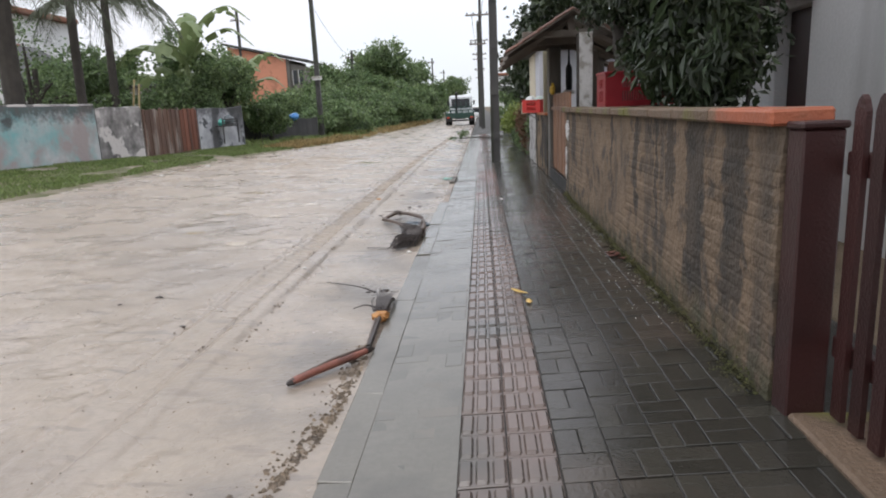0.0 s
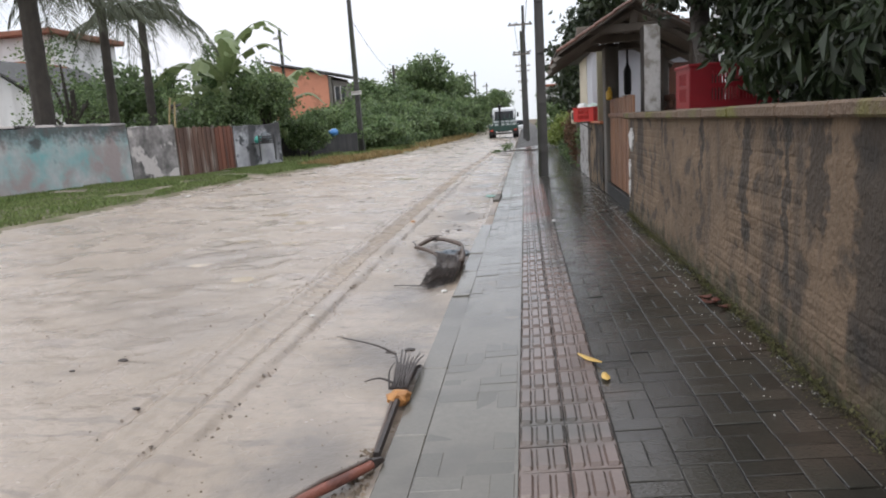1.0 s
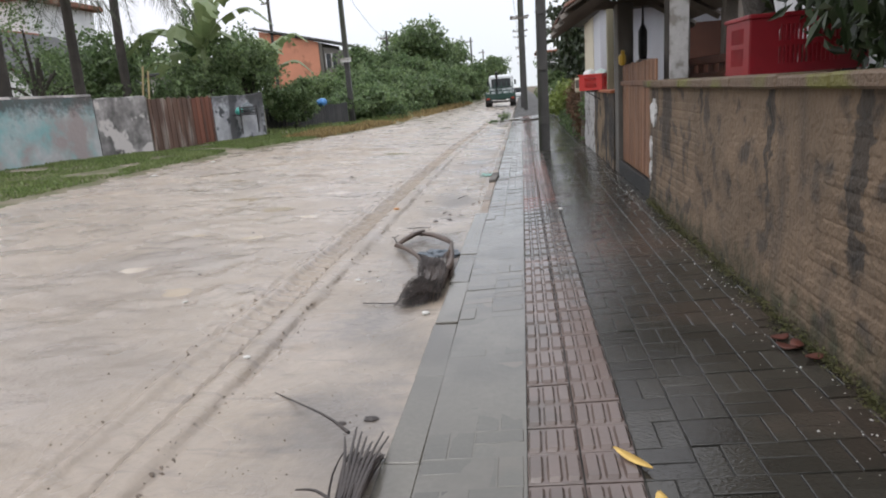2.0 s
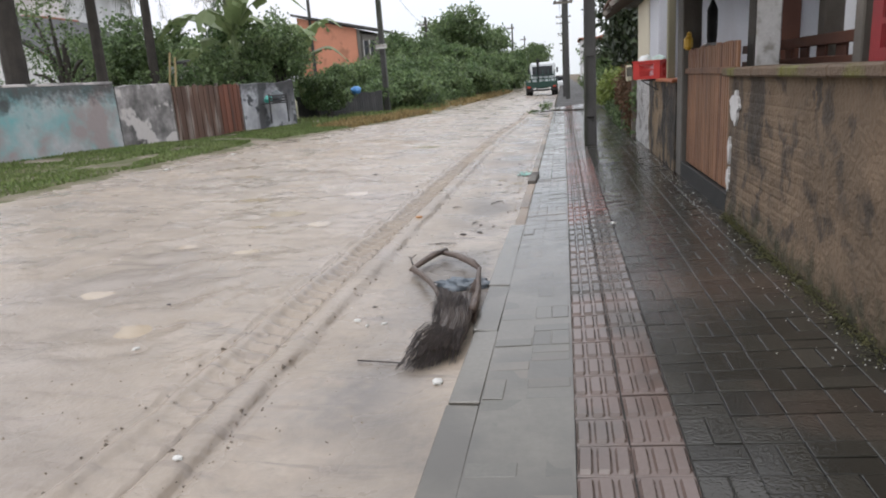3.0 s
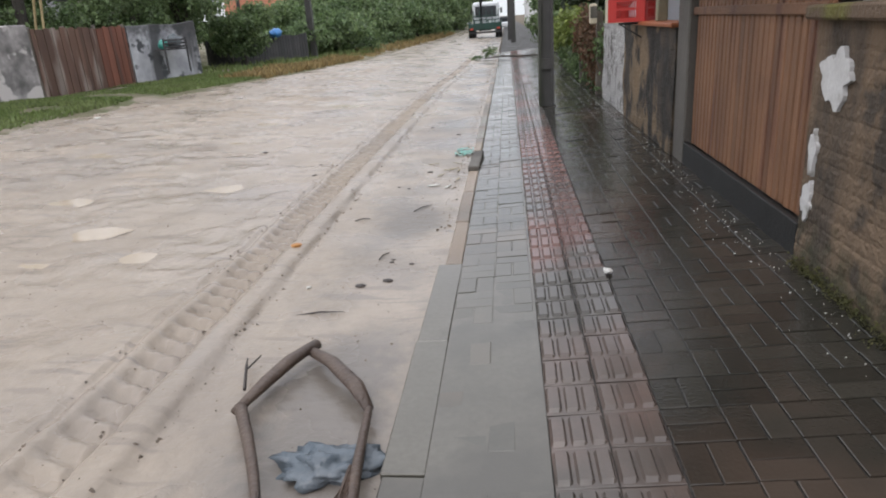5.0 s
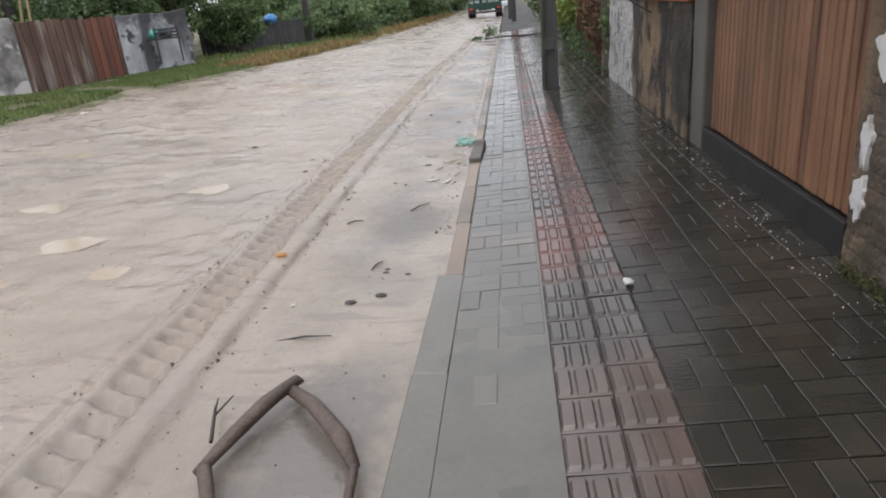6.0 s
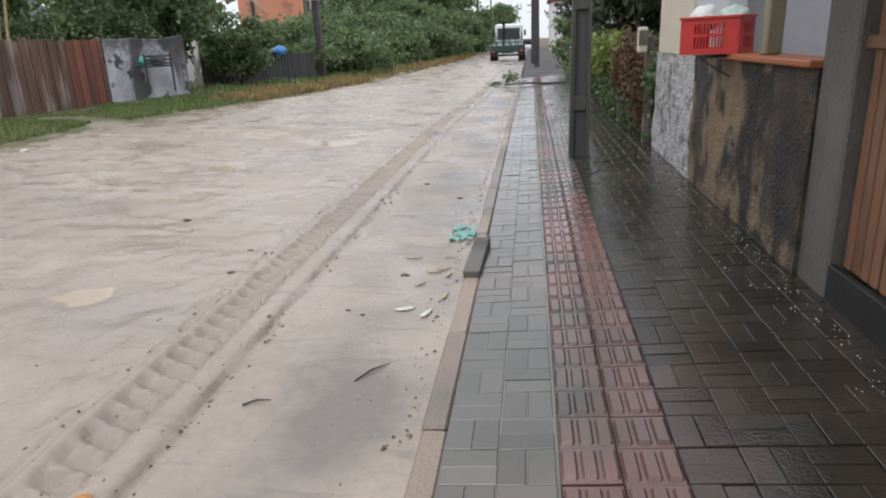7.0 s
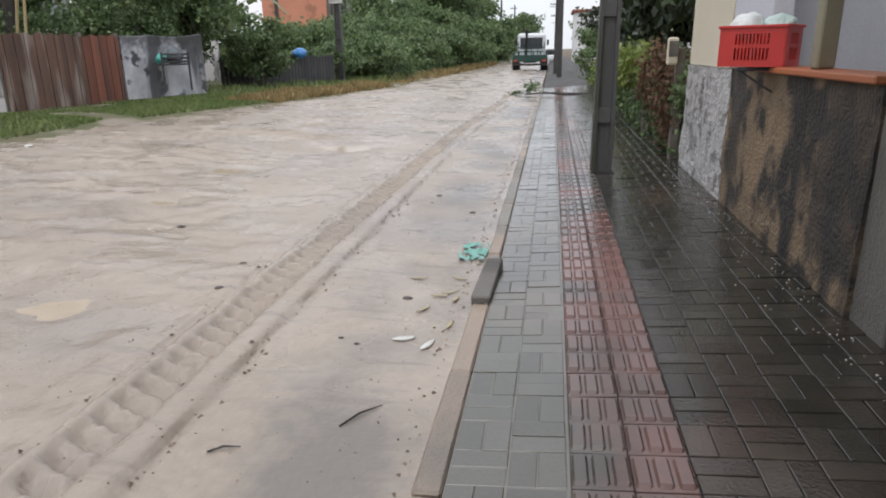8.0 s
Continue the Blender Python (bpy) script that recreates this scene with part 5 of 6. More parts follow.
banana(-11.7, 26.4, 0, 6.0, 5, "tall banana plant with torn upright leaves")
banana(-10.9, 30.6, 0, 4.4, 9, "banana plant with drooping torn leaves")
banana(-13.0, 28.0, 0, 4.4, 12, "banana plant with drooping torn leaves")
ladder = thing("bamboo_pole", -12.2, 22.8, .1, "yellow bamboo poles leaning behind the street wall", "bamboo")
part("cane", tube([(-12.3, 22.3, 0), (-11.9, 22.5, 2.9)], .035, 6), BAMBOO, ladder)
part("cane", tube([(-12.0, 22.3, 0), (-11.75, 22.5, 2.75)], .035, 6), BAMBOO, ladder)


# ---- litter along the kerb ----
def rz(x, y):
    return float(sand(np.array([x]), np.array([y]))[0])


# dead palm sheath, bent into an arch, with fibres spread to the kerb
sheath = thing("palm_sheath", -.7, 7.6, -.05, "dead grey palm leaf sheath folded into an arch by the kerb", "palm debris")
P0, P1, P2 = Vector((-.985, 7.665, .0)), Vector((-.835, 8.14, .01)), Vector((-.47, 7.66, -.005))
part("stalk", tube([P0 + Vector((-.01, -.03, 0)), P0.lerp(P1, .35) + Vector((-.004, 0, .012)), P0.lerp(P1, .7) + Vector((0, 0, .018)), P1 + Vector((.02, .03, .004))], [.020, .031, .034, .027], 10, flat=.75), DEADPALM, sheath, smooth=True)
part("stalk", tube([P1 + Vector((.0, -.02, -.004)), P1.lerp(P2, .35) + Vector((.012, .015, .012)), P1.lerp(P2, .75) + Vector((.012, .02, .012)), P2], [.026, .033, .036, .020], 10, flat=.7), DEADPALM, sheath, smooth=True)
left_line = [P0, (-.84, 7.39, .02), (-.70, 7.08, .03), (-.575, 6.68, .035), (-.555, 6.32, .02), (-.615, 6.02, -.01)]
right_line = [P2, (-.435, 7.32, .02), (-.40, 7.0, .03), (-.385, 6.65, .03), (-.375, 6.35, .02), (-.40, 6.12, .0)]
part("stalk", tube(bend(left_line[:4], 6), [.026 - .0008 * q for q in range(19)], 8), DEADPALM, sheath, smooth=True)
part("stalk", tube(bend(right_line[:4], 6), [.015 + .0006 * q for q in range(19)], 8), DEADPALM, sheath, smooth=True)
edge_l, edge_r = bend(left_line[1:], 8), bend(right_line[2:], 11)
bm = bmesh.new()
prev = None
for k_ in range(33):
    a, b = edge_l[k_], edge_r[k_]
    row = []
    for q in range(29):
        u = q / 28
        p = a.lerp(b, u)
        p.y -= .20 * math.sin(math.pi * u) * (1 - k_ / 32) ** 2
        p.z = max(p.z, rz(p.x, p.y) + .012) + .022 * math.sin(math.pi * u) + (.004 if q % 2 else -.004) + .006 * noise.noise(Vector((u * 22, k_ * .12, 0)))
        row.append(bm.verts.new(p))
    if prev:
        for q in range(28):
            if k_ > 24 and noise.noise(Vector((q * .9, 3.1, 0))) * 12 > 32 - k_:
                continue
            bm.faces.new((prev[q], prev[q + 1], row[q + 1], row[q]))
    prev = row
bmesh.ops.delete(bm, geom=[v_ for v_ in bm.verts if not v_.link_faces], context="VERTS")
ex = bmesh.ops.extrude_face_region(bm, geom=list(bm.faces))
for e in ex["geom"]:
    if isinstance(e, bmesh.types.BMVert):
        e.co.z -= .008
bmesh.ops.recalc_face_normals(bm, faces=bm.faces)
part("sheet", bm, mat("wet_palm_fibre_sheet", (.085, .066, .056), (.055, .043, .037), .45, 9, 60, .6, .006), sheath, "broad dark fibrous sheet torn at its foot")


def fibres(name, n, base, spread, tips, m, parent, seed, r=.004):
    rg2 = random.Random(seed)
    bm = bmesh.new()
    for k in range(n):
        u = rg2.random()
        a = Vector(base[0]).lerp(Vector(base[1]), u) + Vector((rg2.uniform(-1, 1), rg2.uniform(-1, 1), 0)) * spread
        b = Vector(tips[0]).lerp(Vector(tips[1]), min(1, max(0, u + rg2.uniform(-.25, .25)))) + Vector((rg2.uniform(-1, 1), rg2.uniform(-1, 1), 0)) * spread * 1.6
        b.z = rz(b.x, b.y) + .008 + rg2.uniform(0, .02) if b.x < KERB_OUT else .01
        mid = a.lerp(b, .5) + Vector((rg2.uniform(-.02, .02), rg2.uniform(-.02, .02), rg2.uniform(.01, .05)))
        tube(bend([a, mid, b], 3), [r, r, r * .9, r * .9, r * .8, r * .7, r * .5], 4, bm)
    return part(name, bm, m, parent)


fibres("fibre_tuft", 120, ((-.66, 7.05, .05), (-.44, 6.80, .05)), .015, ((-.57, 6.35, .03), (-.40, 6.35, .03)), DEADPALM_DARK, sheath, 3, .0028)
fibres("fibre_tuft", 170, ((-.55, 6.38, .03), (-.40, 6.36, .03)), .03, ((-.66, 5.96, .0), (-.42, 6.08, 0)), DEADPALM_DARK, sheath, 4, .003)
fibres("fibre_tuft", 70, ((-.44, 7.3, .03), (-.39, 6.95, .03)), .015, ((-.45, 6.9, .0), (-.385, 6.6, 0)), DEADPALM, sheath, 5, .005)
fibres("fibre_tuft", 26, ((-.56, 6.45, .03), (-.57, 6.3, .03)), .015, ((-.70, 6.35, .0), (-.68, 6.12, 0)), DEADPALM_DARK, sheath, 6, .0022)
part("twig", tube([(-.68, 6.04, rz(-.68, 6.04) + .012), (-.935, 6.05, rz(-.935, 6.05) + .010)], .0045, 5), DEADPALM_DARK, sheath)
part("twig", tube([(-1.02, 7.80, .0), (-1.08, 7.98, .01), (-1.126, 8.10, -.02)], [.008, .006, .003], 5), DEADPALM_DARK, sheath)
part("twig", tube([(-1.07, 7.95, .005), (-1.05, 8.08, .005)], [.005, .003], 5), DEADPALM_DARK, sheath)
bag = bmesh.new()
bmesh.ops.create_icosphere(bag, subdivisions=4, radius=.13)
for v_ in bag.verts:
    v_.co = Vector((v_.co.x * 1.3, v_.co.y * .75, v_.co.z * .42)) * (1 + .55 * noise.noise(v_.co * 17) + .35 * noise.noise(v_.co * 38))
bag.transform(Matrix.Translation((-.56, 7.37, rz(-.56, 7.37) + .012)))
tagged(part("plastic_bag", bag, mat("slate_plastic_film", (.10, .125, .15), (.14, .16, .18), .25, 6, 40, .4, .01), None, "", True), "flattened slate-blue plastic bag under the palm sheath", "bag")

# second palm remnant: a dark fan of leaflets, a husk and the stalk running to the log
fan = thing("palm_fan", -.45, 4.2, -.04, "dark fan of wet palm leaflets lying against the kerb", "palm debris")
fibres("leaflet_tuft", 34, ((-.46, 3.60, .02), (-.38, 3.60, .02)), .012, ((-.53, 4.12, .0), (-.385, 4.08, 0)), DEADPALM_DARK, fan, 7, .005)
part("leaflet", tube(bend([(-.45, 3.66, .02), (-.55, 3.74, .02), (-.66, 3.82, -.03)], 4), [.008 - .0006 * q for q in range(9)], 5), DEADPALM_DARK, fan)
part("leaflet", tube(bend([(-.56, 4.22, -.02), (-.71, 4.36, -.01), (-1.06, 4.66, -.04)], 4), [.009 - .0008 * q for q in range(9)], 5), DEADPALM_DARK, fan)
for q in range(7):
    part("leaflet", tube(bend([(-.44 + .008 * q, 3.62, .02), (-.48 + .018 * q, 3.88, .05), (-.54 + .028 * q, 4.10 + .03 * (q * 7 % 4), .03 - .006 * q)], 4), [.011 - .0009 * w for w in range(9)], 5, flat=.35), DEADPALM_DARK, fan)
part("stalk", tube(bend([(-.41, 3.50, .0), (-.405, 3.25, -.01), (-.395, 2.96, -.01)], 4), [.017] * 9, 6), DEADPALM_DARK, fan)
part("stalk", tube(bend([(-.435, 3.48, .0), (-.425, 3.25, -.012), (-.41, 2.98, -.01)], 4), [.010] * 9, 6), DEADPALM, fan)
bm = bmesh.new()
bmesh.ops.create_icosphere(bm, subdivisions=3, radius=.066)
for v_ in bm.verts:
    v_.co = Vector((v_.co.x * .95, v_.co.y * .9, v_.co.z * .55)) * (1 + .35 * noise.noise(v_.co * 26) + .15 * noise.noise(v_.co * 60))
bm.transform(Matrix.Translation((-.405, 3.535, .0)))
part("husk", bm, LEAF_ORANGE, fan, "torn orange-brown husk")
log = thing("peeled_log", -.56, 2.7, -.03, "reddish peeled palm stem lying on wet sand", "stem")
zl = rz(-.72, 2.52)
part("stem", tube(bend([(-.745, 2.49, zl + .028), (-.63, 2.64, zl + .035), (-.49, 2.79, zl + .042), (-.39, 2.89, zl + .05)], 5), [.020, .026, .028, .029, .030, .030, .031, .031, .030, .030, .029, .029, .027, .026, .024, .020], 10, flat=.8), STEM_RED, log, smooth=True)
part("split_bark", tube([(-.72, 2.53, zl + .048), (-.56, 2.73, zl + .066), (-.41, 2.88, zl + .073)], [.006, .011, .008], 6, flat=.6), DEADPALM, log)
part("broken_end", tube([(-.40, 2.88, zl + .05), (-.365, 2.93, zl + .045)], [.026, .012], 6), DEADPALM_DARK, log)
part("broken_end", tube([(-.735, 2.50, zl + .028), (-.765, 2.47, zl + .022)], [.022, .012], 6), DEADPALM_DARK, log)


def fallen_leaf(x, y, z, ln, w, an, m, label, cat="leaf", group="fallen leaves", curl=.006):
    bm = bmesh.new()
    rows = []
    for i in range(7):
        u = i / 6
        hw = w * math.sin(math.pi * (u * .92 + .04)) ** .8
        rows.append([bm.verts.new((u * ln - ln / 2, s * hw, curl * (abs(s) * .6 + (2 * u - 1) ** 2) + .003)) for s in (-1, 0, 1)])
    for a, b in zip(rows, rows[1:]):
        for q in range(2):
            bm.faces.new((a[q], a[q + 1], b[q + 1], b[q]))
    ex = bmesh.ops.extrude_face_region(bm, geom=list(bm.faces))
    for e in ex["geom"]:
        if isinstance(e, bmesh.types.BMVert):
            e.co.z -= .003
    bmesh.ops.recalc_face_normals(bm, faces=bm.faces)
    bm.transform(pose(x, y, z, 0, 0, an))
    return tagged(part("fallen_leaf", bm, m, None, "", True), label, cat, group)


fallen_leaf(.577, 3.91, side_z(.577, 3.91) + .016, .18, .02, -51, LEAF_YELLOW, "long curled yellow leaf on the wet pavers")
fallen_leaf(.634, 3.667, side_z(.634, 3.667) + .006, .10, .022, -86, LEAF_YELLOW, "small yellow leaf on the wet pavers")
for k, (lx, ly) in enumerate(((1.44, 4.92), (1.48, 4.82), (1.43, 4.8), (1.50, 4.67))):
    fallen_leaf(lx, ly, side_z(lx, ly) + .004, .10, .03, 60 * k + 20, LEAF_RED, "dark red dead leaf at the wall's foot", curl=.012)
fallen_leaf(-.606, 11.36, rz(-.606, 11.36) + .004, .12, .026, 20, SCRAP, "pale washed leaf on the sand", curl=.002)
fallen_leaf(-.473, 11.30, rz(-.473, 11.30) + .004, .13, .018, 70, SCRAP, "pale washed leaf on the sand", curl=.002)


def bit(name, x, y, z, r, m, label, cat, seed, group="litter"):
    bm = bmesh.new()
    bmesh.ops.create_icosphere(bm, subdivisions=1, radius=r)
    for v_ in bm.verts:
        v_.co = Vector((v_.co.x * 1.3, v_.co.y, v_.co.z * .45)) * (1 + .6 * noise.noise(v_.co * 30 + Vector((seed, 0, 0))))
    bm.transform(pose(x, y, z + r * .2, 0, 0, seed * 40))
    return tagged(part(name, bm, m), label, cat, group)


for k, (x, y, r) in enumerate(((-1.12, 6.63, .022), (-.93, 6.60, .017), (-1.03, 6.55, .012), (-.46, 5.84, .03), (-1.35, 5.0, .02), (-1.1, 9.0, .014), (-2.3, 6.1, .02), (-7.1, 14.0, .07), (-7.0, 16.4, .06))):
    bit("paper_scrap", x, y, rz(x, y), r, SCRAP, "small white scrap lying on the sand", "scrap", k)
bit("paper_scrap", .605, 8.90, side_z(.605, 8.90) + .012, .028, SCRAP, "crumpled white scrap on the wet pavers", "scrap", 12)
bit("brick_fragment", -1.35, 9.6, rz(-1.35, 9.6), .035, LEAF_ORANGE, "small red brick fragment on the sand", "fragment", 14)
film_ = bmesh.new()
bmesh.ops.create_grid(film_, x_segments=10, y_segments=8, size=.5)
for v_ in film_.verts:
    v_.co = Vector((v_.co.x * .20, v_.co.y * .42, .012 + .022 * noise.noise(v_.co * 5))) 
    v_.co.x += .03 * noise.noise(v_.co * 9)
bmesh.ops.delete(film_, geom=[f for f in film_.faces if noise.noise(f.calc_center_median() * 17) > .22], context="FACES")
film_.transform(Matrix.Translation((-.42, 12.9, rz(-.42, 12.9) + .006)))
tagged(part("green_film", film_, GREEN_SCRAP, None, "", True), "torn green plastic film lying beside the kerb", "plastic film")


def gravel(name, n, area, r0, r1, m, seed, label, zf):
    rg2 = np.random.default_rng(seed)
    x, y = area(rg2, n)
    r = rg2.uniform(r0, r1, n) * rg2.uniform(.5, 1, n)
    base = np.array([(1, 0, 0), (-.5, .87, 0), (-.5, -.87, 0), (0, 0, .8), (.3, .5, .45)])
    v = base[None] * r[:, None, None] * rg2.uniform(.6, 1.3, (n, 5, 3))
    an = rg2.uniform(0, 6.28, n)
    vx = v[..., 0] * np.cos(an)[:, None] - v[..., 1] * np.sin(an)[:, None] + x[:, None]
    vy = v[..., 0] * np.sin(an)[:, None] + v[..., 1] * np.cos(an)[:, None] + y[:, None]
    vz = v[..., 2] + zf(x, y)[:, None] - .002
    vv = np.stack([vx, vy, vz], -1).reshape(-1, 3)
    b = np.arange(n)[:, None] * 5
    f = np.concatenate([b + np.array([[0, 4, 3]]), b + np.array([[0, 1, 4]]), b + np.array([[4, 1, 3]]), b + np.array([[1, 2, 3]]), b + np.array([[2, 0, 3]])])
    return tagged(new(name, mesh_of(name, vv, f, m)), label, "gravel", kind="stuff")


gravel("rubble", 900, lambda g, n: (-.40 - np.abs(g.normal(0, .06, n)) - .15 * np.clip(2.2 - (yy_ := g.uniform(.4, 3.1, n)), 0, 2), yy_), .006, .03, STONE, 91, "broken stones and grit washed against the kerb", sand)
gravel("grit", 5000, lambda g, n: (g.uniform(-3.5, -.35, n), g.uniform(1, 16, n)), .003, .011, STONE, 92, "scattered grit on the sandy road", sand)
def along_ruts(c):
    def pick(g, n):
        y = g.uniform(3, 26, n)
        return c + np.interp(y, [0, 6, 13, 20, 26, 60], [-0.02, 0.0, 0.0, 0.03, 0.25, 0.5]) + g.normal(0, .022, n), y
    return pick


CLOD = mat("dark_wet_sand_crumb", (.15, .12, .095), (.21, .17, .135), .8, 6, 60, .4, .006, island=.3)
for c_, n_ in ((-1.26, 520), (-1.47, 380), (-1.77, 240)):
    gravel("rut_crumbs", n_, along_ruts(c_), .004, .02, CLOD, 95 + n_, "dark crumbs of wet sand along the wheel ruts", sand)
gravel("kerb_grit", 700, lambda g, n: (-.36 - np.abs(g.normal(0, .05, n)), g.uniform(10, 32, n)), .004, .022, STONE, 93, "dark crumbs and grit along the kerb", sand)
gravel("wall_grit", 500, lambda g, n: (1.50 - np.abs(g.normal(0, .13, n)), g.uniform(3, 16, n)), .003, .008, SCRAP, 94, "pale flakes fallen from the wall", lambda x, y: side_z(x, y) + .004)
rg3 = random.Random(77)
for k in range(26):
    x, y = rg3.uniform(-1.3, -.5) if k % 2 else rg3.uniform(-3, -.6), rg3.uniform(3, 15)
    tagged(part("clod", (lambda b: (bmesh.ops.create_icosphere(b, subdivisions=1, radius=rg3.uniform(.012, .03)), b.transform(Matrix.Translation((x, y, rz(x, y))) @ Matrix.Diagonal((1.4, 1, .55, 1))), b)[-1])(bmesh.new()), DEADPALM_DARK), "dark clod of wet earth on the sand", "clod", "clods on the road")
for k, (x, y, an) in enumerate(((-.47, 12.05, 30), (-.42, 11.93, 75), (-.52, 11.98, 10), (-.45, 12.3, -20), (-.58, 11.75, 55), (-.40, 11.55, 80), (-.70, 12.25, 15))):
    fallen_leaf(x, y, rz(x, y) + .005, .11, .012, an, LEAF_PALE, "pale torn palm leaflet beside the broken kerb", curl=.004)
for k, (x, y, an, ln) in enumerate(((-.62, 10.62, 55, .22), (-.93, 8.62, 8, .26), (-.74, 9.5, 70, .14), (-1.05, 10.3, 25, .12))):
    bm = tube([(-ln / 2, 0, .006), (0, .01, .012), (ln / 2, 0, .005)], [.004, .005, .002], 5)
    bm.transform(pose(x, y, rz(x, y), 0, 0, an))
    tagged(part("twig", bm, DEADPALM_DARK), "thin dark twig lying on the wet sand", "twig", "twigs on the road")
branch = thing("fallen_branch", .1, 29.4, -.2, "broken leafy branch lying across the far pavement", "branch")
zb = float(side_z(.2, 29.4)) + .05
part("bough", tube(bend([(-.75, 29.8, zb - .05), (-.1, 29.5, zb + .02), (.5, 29.35, zb), (1.3, 29.3, zb)], 4), [.02 + .0025 * q for q in range(13)], 6), BARK, branch)
part("side_twig", tube(bend([(-.3, 29.55, zb), (-.5, 29.8, zb + .2), (-.6, 30.0, zb + .45)], 3), [.014 - .001 * q for q in range(7)], 5), BARK, branch)
part_me("leaf_spray", leaves("leaf_spray", [((-.55, 29.85, zb + .18), (.3, .4, .2)), ((-.95, 29.8, zb + .02), (.35, .3, .08))], 260, .10, LEAF, 99, .2, .2, 2.2), branch)["kind"] = "stuff"

# ---- kerb, pavers and tactile tiles ----
KERB_TAN = mat("sandy_kerb_concrete", (.30, .235, .18), (.24, .19, .15), .5, 2, 60, .5, .006, (.17, .145, .12), 1.2, .5, per_object=.1, wet=.15)
KERB_SILT = mat("silted_kerb_concrete", (.148, .137, .115), (.118, .110, .093), .24, 1.4, 40, .25, .003, (.095, .088, .076), 1.3, .45, per_object=.08, wet=.14)
kerb = thing("kerb", -.27, 12, -.02, "worn concrete kerb with broken and sunken stones", "kerb", kind="structure")
yy = -8.0
kr = random.Random(8)
while yy < 34:
    ln = kr.uniform(.75, 1.0)
    out = KERB_OUT - (.03 if yy < 8.4 else -.015) + kr.uniform(-.008, .008)
    top = float(side_z(-.25, yy)) + (-.001 if yy < 8.4 else .0) + (kr.uniform(-.002, .003) if yy < 8.4 else kr.uniform(-.006, .008))
    if 8.4 < yy < 11.4:
        top -= .006
    if 4.0 < yy < 5.0:
        top -= .004
    tilt = pose(-.27, yy + ln / 2, top, kr.uniform(-.4, .4), kr.uniform(-1.2, 1.2), kr.uniform(-.5, .5))
    part("kerb_stone", box(out + .27, .054 if yy > 8.4 else .0575, -ln / 2 + .004, ln / 2 - .004, -.22, 0, .010 if yy > 8.4 else .005, tilt, jitter=.004 if yy > 8.4 else .0015), KERB_TAN if 8.6 < yy < 11.6 else (KERB if yy > 8.4 else KERB_SILT), kerb)
    yy += ln
part("broken_stone", box(-.055, .055, -.33, .33, -.1, .014, .008, pose(-.255, 12.19, .004, 1.5, -3, -2), jitter=.006), DAMP_CONCRETE, kerb, "loose dark broken kerb stone")


def paver_mesh(name, lx, ly, m, inset=.0024, ch=.0028, h=.05):
    a, b = lx / 2 - inset, ly / 2 - inset
    v = []
    for w, z in ((0, -h), (0, -ch * .8), (ch, 0)):
        v += [(-a + w, -b + w, z), (a - w, -b + w, z), (a - w, b - w, z), (-a + w, b - w, z)]
    f = [(8, 9, 10, 11)]
    for r in (0, 4):
        for q in range(4):
            f.append((r + q, r + (q + 1) % 4, r + 4 + (q + 1) % 4, r + 4 + q))
    return np.array(v), f


def tactile_mesh(h=.05):
    v, f = paver_mesh("t", .2, .2, None)
    v = v.tolist()
    for c in (-.0667, 0, .0667):
        prof = [(-.028, 0.0), (-.019, .013), (.019, .013), (.028, 0.0)]
        b = len(v)
        for yy2, s in ((-.086, .55), (-.070, 1), (.070, 1), (.086, .55)):
            for px, pz in prof:
                v.append((c + px * (.8 if s < 1 else 1), yy2, pz * (0 if s < 1 else 1) - .0005))
        for r in range(3):
            for q in range(3):
                f.append((b + r * 4 + q, b + r * 4 + q + 1, b + r * 4 + 5 + q, b + r * 4 + 4 + q))
    return np.array(v), f


SILTED_ONE = mat("silted_paver", (.105, .102, .088), (.082, .081, .070), .22, 1.0, 60, .2, .002, (.118, .102, .084), .8, .4, per_object=.18, wet=.13)
LONG_X, LONG_X_F = paver_mesh("paver", .2, .1, None)
LONG_Y, LONG_Y_F = paver_mesh("paver", .1, .2, None)
TILE, TILE_F = tactile_mesh()
ME_X, ME_Y = mesh_of("paver", LONG_X, LONG_X_F, PAVER), mesh_of("paver", LONG_Y, LONG_Y_F, PAVER)
ME_SX, ME_SY = mesh_of("paver", LONG_X, LONG_X_F, SILTED_ONE), mesh_of("paver", LONG_Y, LONG_Y_F, SILTED_ONE)
ME_T = mesh_of("tactile_tile", TILE, TILE_F, TACTILE)
TILT = math.atan(.06)
pr = np.random.default_rng(17)
REST = {}
n_pav = n_til = 0


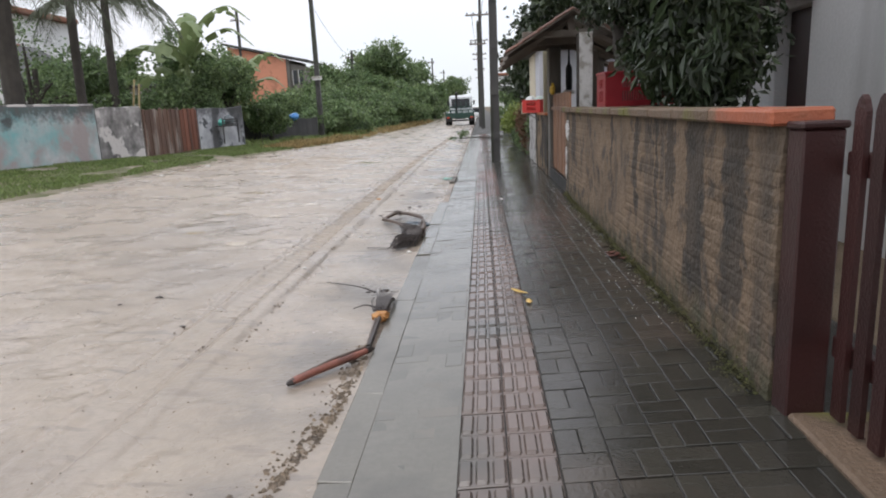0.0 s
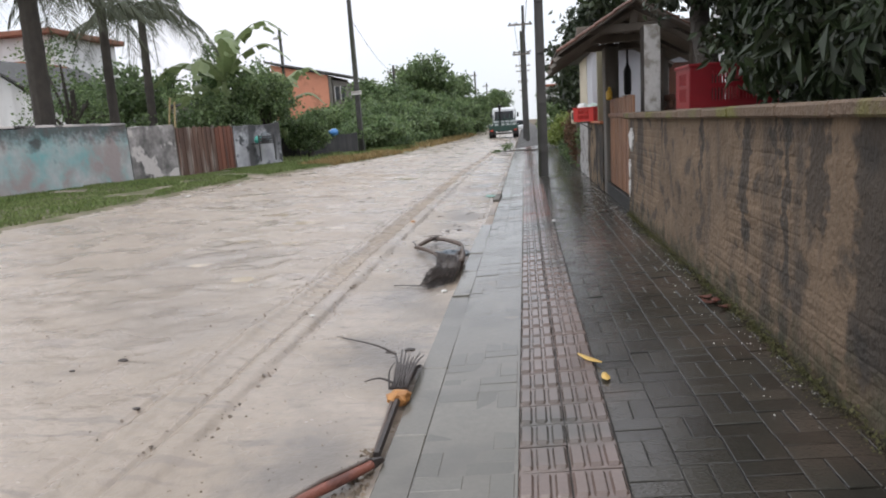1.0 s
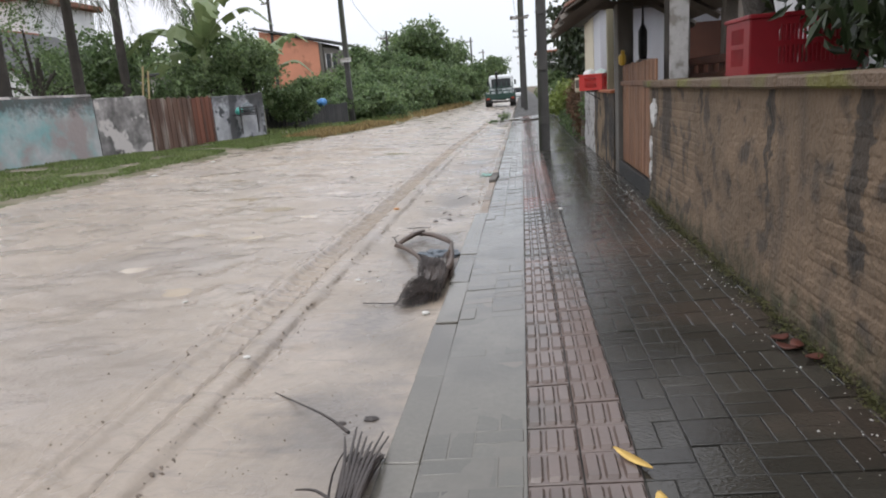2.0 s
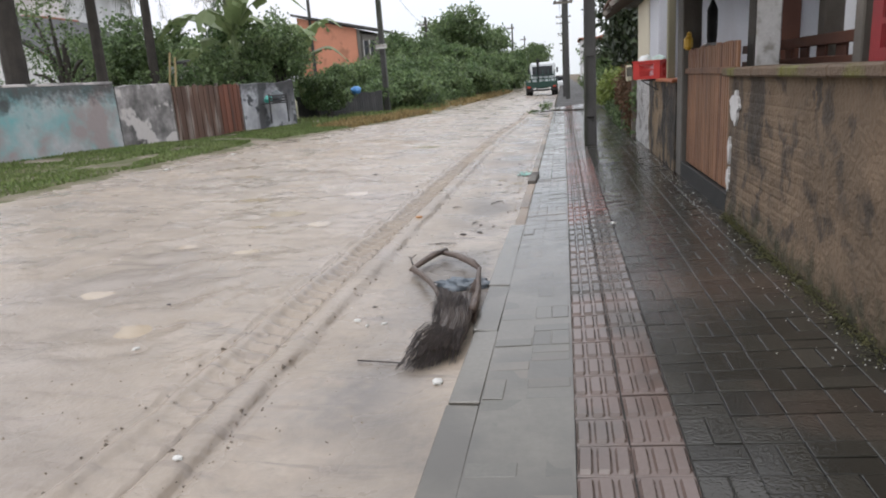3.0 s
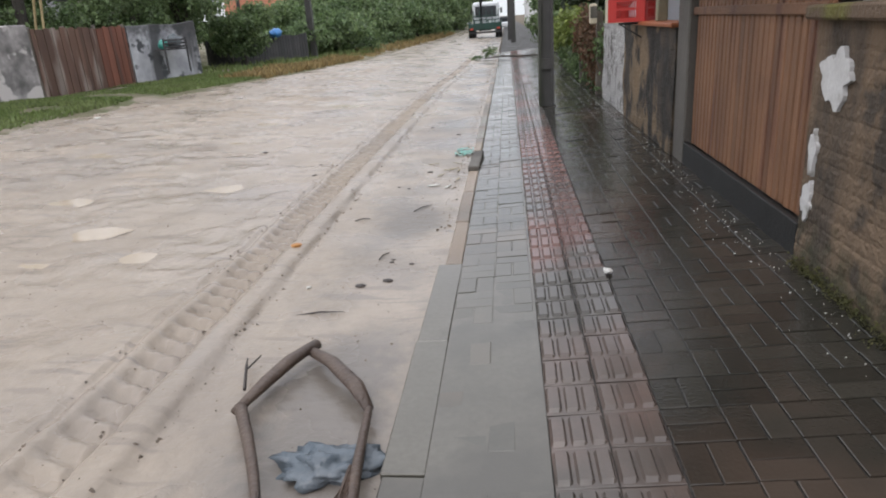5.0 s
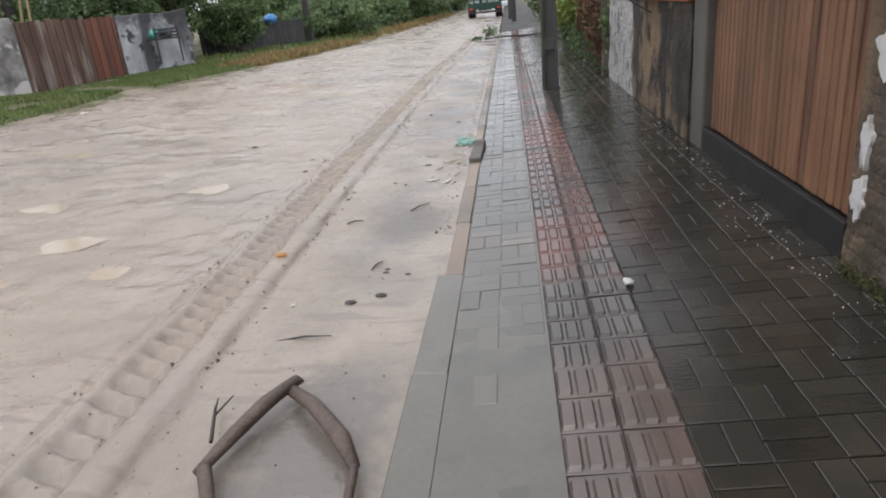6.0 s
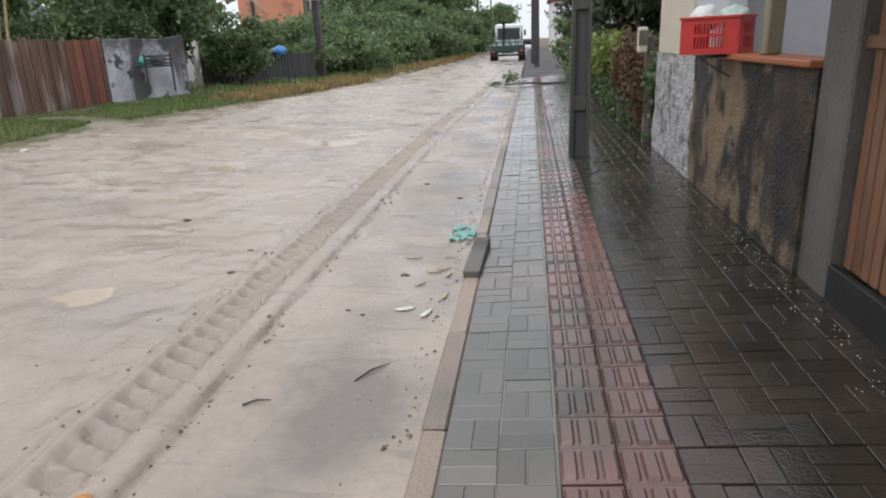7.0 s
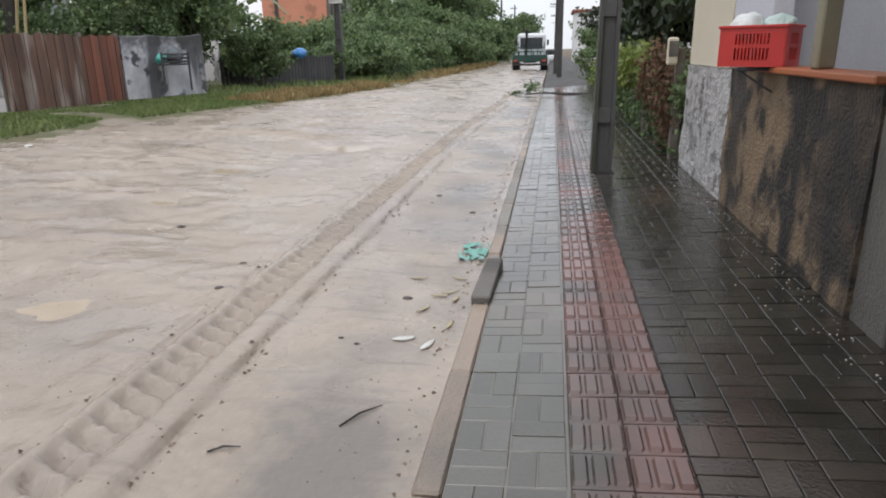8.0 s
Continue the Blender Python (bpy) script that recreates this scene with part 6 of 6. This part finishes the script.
def lay(x, y, kind):
    global n_pav, n_til
    z = float(side_z(x, y)) + pr.normal(0, .0016) + .0022 * float(np_noise(np.array(x * .8), np.array(y * .8), 44))
    rx, ry = pr.normal(0, .006), pr.normal(0, .006)
    near = 9.0 <= y < 13.0
    yaw = pr.normal(0, .008)
    m = Matrix.LocRotScale((x + pr.normal(0, .001), y + pr.normal(0, .001), z), Euler((rx - .0, -TILT + ry, yaw)), None)
    if near and kind == "tile" and n_til < 300:
        ob = new("tactile_tile", ME_T)
        n_til += 1
    elif near and kind != "tile" and n_pav < 300 and 9.9 <= y:
        ob = new("paver", (ME_X if kind == "x" else ME_Y) if x > .2 else (ME_SX if kind == "x" else ME_SY))
        n_pav += 1
    else:
        src, fs = {"x": (LONG_X, LONG_X_F), "y": (LONG_Y, LONG_Y_F), "tile": (TILE, TILE_F)}[kind]
        R = np.array(m.to_3x3())
        w = src @ R.T + np.array(m.translation)
        if kind == "tile":
            key = "old_tactile_field" if y < 9 else "tactile_field"
        else:
            key = "silted_paver_field" if x < .2 else "paver_field"
        vs, fs2 = REST.setdefault(key, ([], []))
        base = vs[-1][0] if vs else 0
        vs.append((base + len(src), w))
        fs2.extend([tuple(i + base for i in f) for f in fs])
        return
    ob.parent = pavement
    ob.matrix_basis = m


for j in range(int(40 / .2)):
    y = -6.0 + j * .2 + .1
    for c, x in enumerate((-.11, .09)):
        if (j + c) % 2:
            lay(x, y - .05, "x")
            lay(x, y + .05, "x")
        else:
            lay(x - .05, y, "y")
            lay(x + .05, y, "y")
    for x in (.3, .5):
        lay(x, y, "tile")
    for c in range(5):
        x = .7 + c * .2
        if x + .1 > 1.62:
            continue
        if 15.7 < y < 16.1 and x < .8:
            continue
        if (j + c) % 2:
            lay(x, y - .05, "x")
            lay(x, y + .05, "x")
        else:
            lay(x - .05, y, "y")
            lay(x + .05, y, "y")
for key, m in (("paver_field", PAVER_REST), ("silted_paver_field", SILTED), ("tactile_field", TACTILE_REST), ("old_tactile_field", TACTILE_OLD)):
    vs, fs = REST[key]
    fld = part_me(key, mesh_of(key, np.concatenate([w for _, w in vs]), fs, m), pavement)
    fld["kind"] = "stuff"
